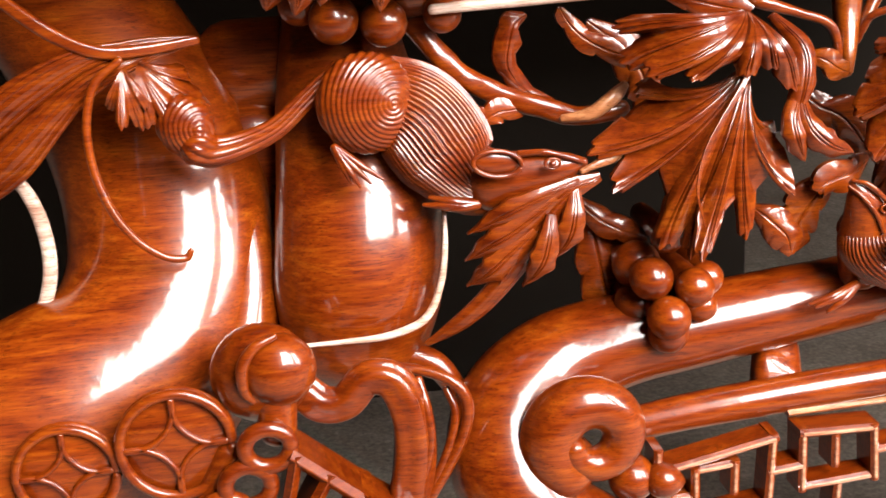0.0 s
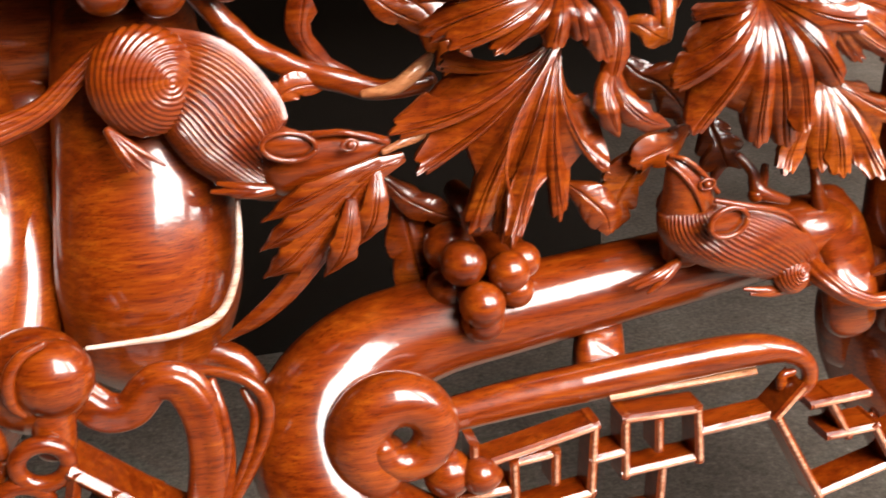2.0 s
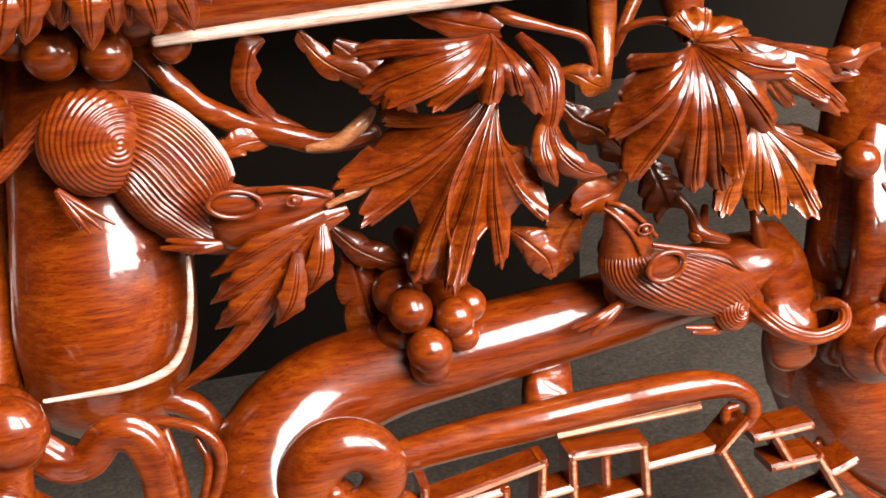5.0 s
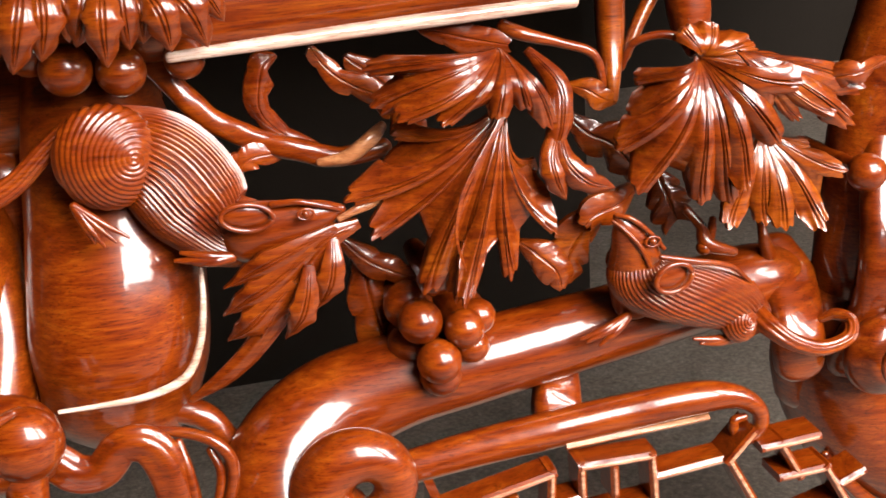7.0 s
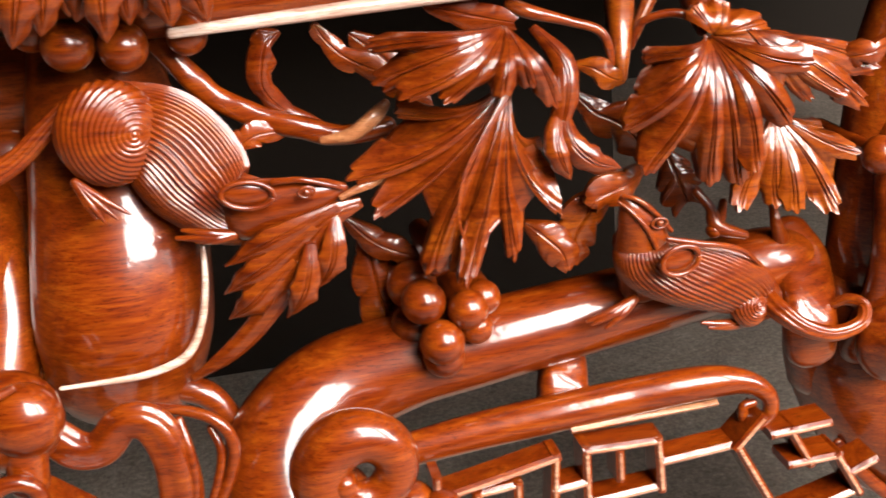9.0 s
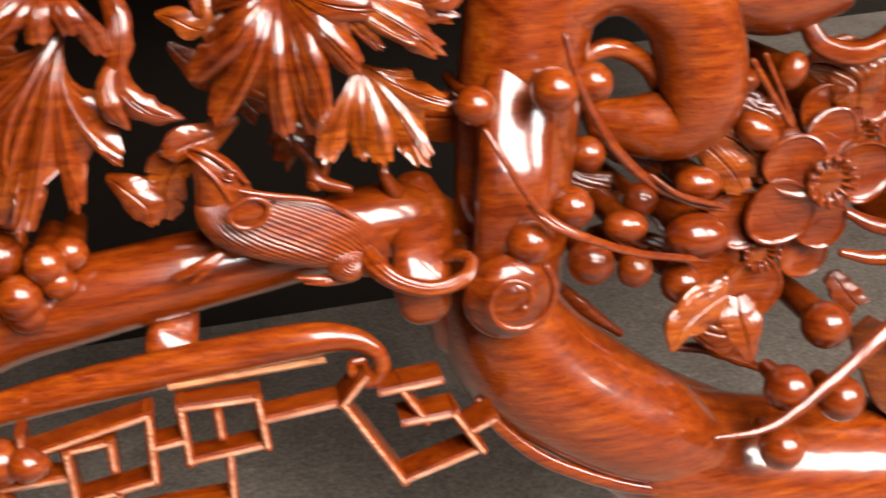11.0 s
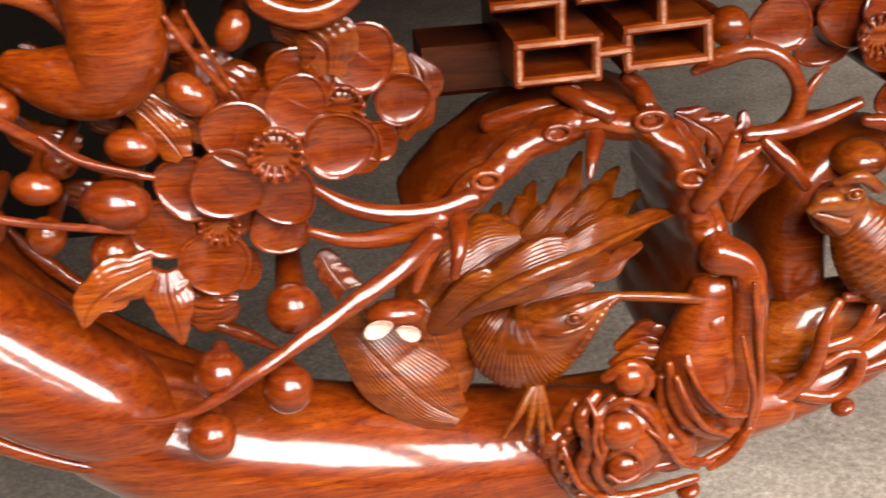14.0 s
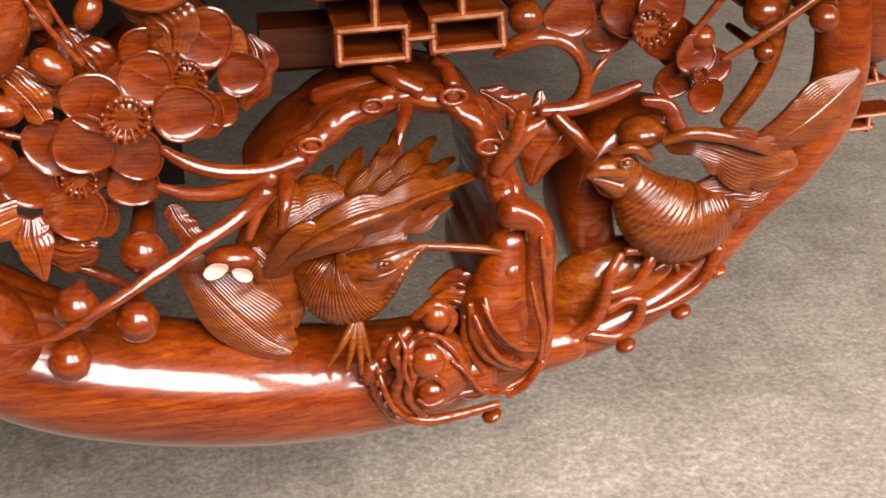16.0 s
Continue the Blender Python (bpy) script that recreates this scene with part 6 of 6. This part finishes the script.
add_leaf(bird, [(1.013, 0.05, -0.168, 0.0061), (1.0388, 0.04, -0.1532, 0.0172), (1.0624, 0.038, -0.1334, 0.0214), (1.0915, 0.045, -0.1095, 0.0034)], lobes=2, cut=0.08, cup=0.15, vein=0.012, lines=9, line_deep=0.015, slant=0.2, m=97)
add_paw(bird, (0.9576, 0.05, -0.2553), ((0.9405, 0.04, -0.2628), (0.9596, 0.04, -0.2655), (0.9733, 0.045, -0.2642)), 0.0038)
single("bird_figure", bird, WOOD_PLUMAGE, "carved rosewood bird with folded wings on the frame's rim", "carved figure", "carved birds")

# upper right blossom and twigs
blossom("tilted rosewood blossom with layered petals", (0.927, 0.062, -0.0729), 0.0148, [
    ((0.8715, 0.085, -0.0677), 0.0203, 200), ((0.8917, 0.08, -0.0553), 0.0212, 150), ((0.9041, 0.082, -0.0847), 0.0194, 220), ((0.9153, 0.07, -0.0662), 0.0203, 170), ((0.9417, 0.072, -0.0611), 0.0203, 60), ((0.9527, 0.07, -0.0903), 0.0203, 320)])
blossom("small rosewood blossom hanging below another", (0.9715, 0.066, -0.112), 0.007, [
    ((0.9687, 0.072, -0.0978), 0.0166, 110), ((0.959, 0.07, -0.1244), 0.0157, 220), ((0.985, 0.068, -0.1351), 0.0157, 290), ((0.9886, 0.07, -0.1124), 0.0166, 0)])
part_twig = assembly("bare_twig", "thin bare rosewood twigs above the second bird", "twig", at=(0.9388, 0.08, -0.1414))
part("stem", tube([(0.8188, 0.09, -0.097, 0.0034), (0.8323, 0.085, -0.0874, 0.0067), (0.8523, 0.08, -0.0817, 0.0067), (0.8716, 0.078, -0.0889, 0.0059), (0.8836, 0.076, -0.1076, 0.0051), (0.8823, 0.076, -0.1276, 0.0068), (0.8703, 0.078, -0.1394, 0.006)], ring=16, grooves=3, deep=0.12), WOOD, part_twig)
part("stem", tube([(0.8516, 0.075, -0.1372, 0.0051), (0.8734, 0.074, -0.1363, 0.0068), (0.9004, 0.076, -0.1309, 0.006), (0.928, 0.08, -0.1225, 0.0043)], ring=16, grooves=3, deep=0.12), WOOD, part_twig)
part("stem", tube([(0.8868, 0.078, -0.1196, 0.003), (0.8962, 0.08, -0.1052, 0.003), (0.9049, 0.084, -0.098, 0.0021)], ring=10), WOOD, part_twig)
part("stem", tube([(0.8614, 0.07, -0.14, 0.0051), (0.8754, 0.062, -0.1538, 0.006), (0.8883, 0.06, -0.1699, 0.0043)], ring=12), WOOD, part_twig)
part("stem", tube([(0.9337, 0.08, -0.1356, 0.0043), (0.9516, 0.078, -0.1391, 0.007), (0.9612, 0.074, -0.1568, 0.0079), (0.9682, 0.07, -0.1674, 0.0062)], ring=16, grooves=4, deep=0.15), WOOD, part_twig)
part("stem", tube([(0.965, 0.075, -0.0828, 0.0021), (0.9788, 0.075, -0.066, 0.003), (0.9902, 0.075, -0.0494, 0.0034)], ring=10), WOOD, part_twig)
part("stem", tube([(0.9901, 0.07, -0.1022, 0.0026), (1.0136, 0.066, -0.0867, 0.0034), (1.0446, 0.062, -0.063, 0.0038), (1.0639, 0.06, -0.0484, 0.0038)], ring=12), WOOD_GOLD, part_twig)
for c, r in (((1.0603, 0.055, -0.069), 0.0112), ((1.0288, 0.08, -0.1015), 0.0087), ((1.0279, 0.09, -0.0723), 0.0157), ((0.9752, 0.08, -0.0874), 0.0105), ((0.8393, 0.09, -0.0686), 0.0131)):
    berry(c, r, "berries by the upper blossom")
for spine in ([(0.8042, 0.08, -0.1202, 0.0042), (0.8164, 0.076, -0.1262, 0.0126), (0.8316, 0.074, -0.1375, 0.0144), (0.8395, 0.076, -0.1569, 0.006)], [(0.8537, 0.085, -0.1247, 0.0034), (0.8508, 0.08, -0.1386, 0.0111), (0.8423, 0.078, -0.1579, 0.0112)]):
    single("leaf", leaf(spine, lobes=3, cut=0.35, cup=0.3), WOOD_LEAF, "ragged rosewood leaf in the branch's fork", "leaf", "leaves by the fork")
single("leaf", leaf([(0.847, 0.08, -0.2015, 0.0053), (0.8515, 0.075, -0.1806, 0.0192), (0.864, 0.075, -0.1627, 0.0173), (0.8759, 0.08, -0.1492, 0.0043)], lobes=1, cut=0.05, cup=0.3), WOOD, "smooth broad rosewood leaf behind the claw", "leaf", "leaves by the fork")
single("berry", ball((0.9357, 0.085, -0.1641), 0.0196, tall=0.7), WOOD_GOLD, "oval rosewood berry above the second bird", "berry")


# pierced leaf plate along the rim
plate = assembly("pierced_plate", "rosewood plate pierced with oval loops along the rim", "plate", at=(0.9116, 0.05, -0.329))
part("backing", tube([(0.8636, 0.085, -0.3229, 0.02), (0.9057, 0.082, -0.2967, 0.036), (0.9537, 0.082, -0.2851, 0.034), (0.992, 0.085, -0.2705, 0.018)], ring=40, n=40, flat=0.75), WOOD_GOLD, plate, "smooth golden backing")
for p in ([(0.863, 0.04, -0.3213, 0.0054), (0.8874, 0.038, -0.309, 0.0063), (0.8975, 0.036, -0.2881, 0.0058), (0.9011, 0.036, -0.2632, 0.0049), (0.9104, 0.04, -0.2472, 0.004)], [(0.9032, 0.036, -0.2785, 0.0049), (0.9213, 0.036, -0.2726, 0.0053), (0.932, 0.036, -0.256, 0.0049), (0.9387, 0.04, -0.2437, 0.004)], [(0.8872, 0.036, -0.314, 0.0045), (0.911, 0.036, -0.3186, 0.005), (0.9266, 0.036, -0.3065, 0.005), (0.9293, 0.036, -0.2886, 0.0045), (0.9177, 0.036, -0.285, 0.004), (0.9034, 0.036, -0.2928, 0.004)],
          [(0.927, 0.038, -0.3024, 0.0045), (0.9532, 0.04, -0.2957, 0.0054), (0.9809, 0.042, -0.2787, 0.0054), (0.9946, 0.046, -0.2514, 0.0054)], [(0.9164, 0.042, -0.2453, 0.0035), (0.9537, 0.042, -0.2459, 0.0044), (0.9951, 0.046, -0.2439, 0.0045)]):
    part("loop", tube(p, ring=16, n=40), WOOD, plate)
for p in ((0.8047, 0.012, -0.3654), (0.918, 0.03, -0.3241), (0.9947, 0.045, -0.2712), (0.966, 0.04, -0.3032)):
    part("rim_bud", ball(p, 0.0083, tall=0.6, lean=25), WOOD, plate)

# upper fret
fret_top = assembly("upper_fret", "rosewood fret of linked rectangles above the branch", "fretwork", at=(0.7554, 0.07, -0.0927))
for i, (a, b) in enumerate((
    ((0.6967, 0.06, -0.0621), (0.744, 0.06, -0.0601)), ((0.744, 0.06, -0.0601), (0.7447, 0.06, -0.0831)), ((0.7447, 0.06, -0.0831), (0.6973, 0.06, -0.0849)), ((0.6973, 0.06, -0.0849), (0.6967, 0.06, -0.0621)),
    ((0.7628, 0.06, -0.0569), (0.812, 0.06, -0.0541)), ((0.812, 0.06, -0.0541), (0.8144, 0.06, -0.0773)), ((0.8144, 0.06, -0.0773), (0.7642, 0.06, -0.0799)), ((0.7642, 0.06, -0.0799), (0.7628, 0.06, -0.0569)),
    ((0.7448, 0.06, -0.0699), (0.7633, 0.06, -0.0683)), ((0.7224, 0.06, -0.0608), (0.7215, 0.06, -0.0197)), ((0.7842, 0.06, -0.0545), (0.782, 0.06, -0.0179)), ((0.6831, 0.06, -0.0385), (0.722, 0.06, -0.0369)), ((0.7338, 0.06, -0.0365), (0.8016, 0.06, -0.0327)),
)):
    fret_bar(a, b, 0.0062, 0.052 + 0.0005 * (i % 4), 0.165, fret_top)
# Deep left side of the fret; the darker wood paints its shade.
part("left_block", add_bar(bmesh.new(), (0.6612, 0.11, -0.0896), (0.6862, 0.11, -0.0891), 0.0323, 0.10, 0.15, 0.004), WOOD_SHADED, fret_top, smooth=False)

# far end of the frame
end = assembly("end_scroll", "rounded rosewood scroll at the frame's far end", "scroll", at=(1.1228, 0.08, -0.1237))
part("roll", tube([(1.1104, 0.09, -0.0275, 0.0215), (1.1162, 0.085, -0.0657, 0.0236), (1.1231, 0.085, -0.0975, 0.0222)], ring=28), WOOD, end)
for a, b in (((1.1071, 0.08, -0.1584), (1.1463, 0.08, -0.1563)), ((1.1074, 0.08, -0.1322), (1.1311, 0.08, -0.1288)), ((1.1252, 0.08, -0.1285), (1.1215, 0.08, -0.1189)), ((1.1245, 0.08, -0.1594), (1.1248, 0.08, -0.1691)), ((1.1041, 0.08, -0.1693), (1.1276, 0.08, -0.1678))):
    fret_bar(a, b, 0.005, 0.075, 0.10, end)

# carved masses above the round frame
upper = assembly("upper_scroll", "broad rolled rosewood scroll above the blossoms", "scroll", at=(0.5233, 0.05, -0.0303))
part("roll", tube([(0.4305, 0.07, 0.0513, 0.0233), (0.4781, 0.065, 0.0272, 0.0305), (0.5234, 0.06, 0.0095, 0.0289), (0.5606, 0.06, 0.0088, 0.0208)], ring=30), WOOD, upper)
part("curl", tube([(0.5413, 0.05, -0.0129, 0.0055), (0.5502, 0.048, -0.0261, 0.0076), (0.5701, 0.046, -0.0334, 0.0084), (0.5901, 0.048, -0.0302, 0.0077), (0.6058, 0.05, -0.019, 0.0063)], ring=24, grooves=4, deep=0.14), WOOD, upper)

# small leaves and buds deeper in the round frame
for spine in ([(0.4081, 0.09, -0.0515, 0.0051), (0.4238, 0.085, -0.0709, 0.0161), (0.4438, 0.08, -0.0874, 0.0148), (0.4575, 0.08, -0.1046, 0.0045)], [(0.3862, 0.09, -0.0823, 0.0037), (0.3982, 0.085, -0.1017, 0.0111), (0.4189, 0.08, -0.1109, 0.0097), (0.4341, 0.08, -0.1111, 0.003)],
              [(0.4096, 0.09, -0.1442, 0.0046), (0.4276, 0.085, -0.1493, 0.013), (0.4527, 0.08, -0.1638, 0.0131), (0.4706, 0.075, -0.173, 0.0039)], [(0.5003, 0.085, -0.0617, 0.0045), (0.5094, 0.08, -0.0807, 0.015), (0.5186, 0.075, -0.1, 0.0135), (0.5201, 0.07, -0.1184, 0.0038)],
              [(0.4923, 0.08, -0.0627, 0.0061), (0.5103, 0.075, -0.07, 0.0169), (0.5279, 0.07, -0.0812, 0.0155), (0.5374, 0.07, -0.098, 0.0047)], [(0.6369, 0.1, -0.0753, 0.0041), (0.6438, 0.095, -0.0909, 0.0139), (0.6384, 0.09, -0.1103, 0.0123), (0.6292, 0.09, -0.1271, 0.0033)],
              [(0.4734, 0.07, -0.2103, 0.0065), (0.4847, 0.065, -0.2179, 0.0164), (0.5005, 0.06, -0.2214, 0.0147), (0.5167, 0.06, -0.2181, 0.0041)]):
    single("leaf", leaf(spine, lobes=2.5, cut=0.25, cup=0.3, lines=3, line_deep=0.04), WOOD_LEAF, "small rosewood leaf deep behind the blossoms", "leaf", "leaves behind the blossoms")
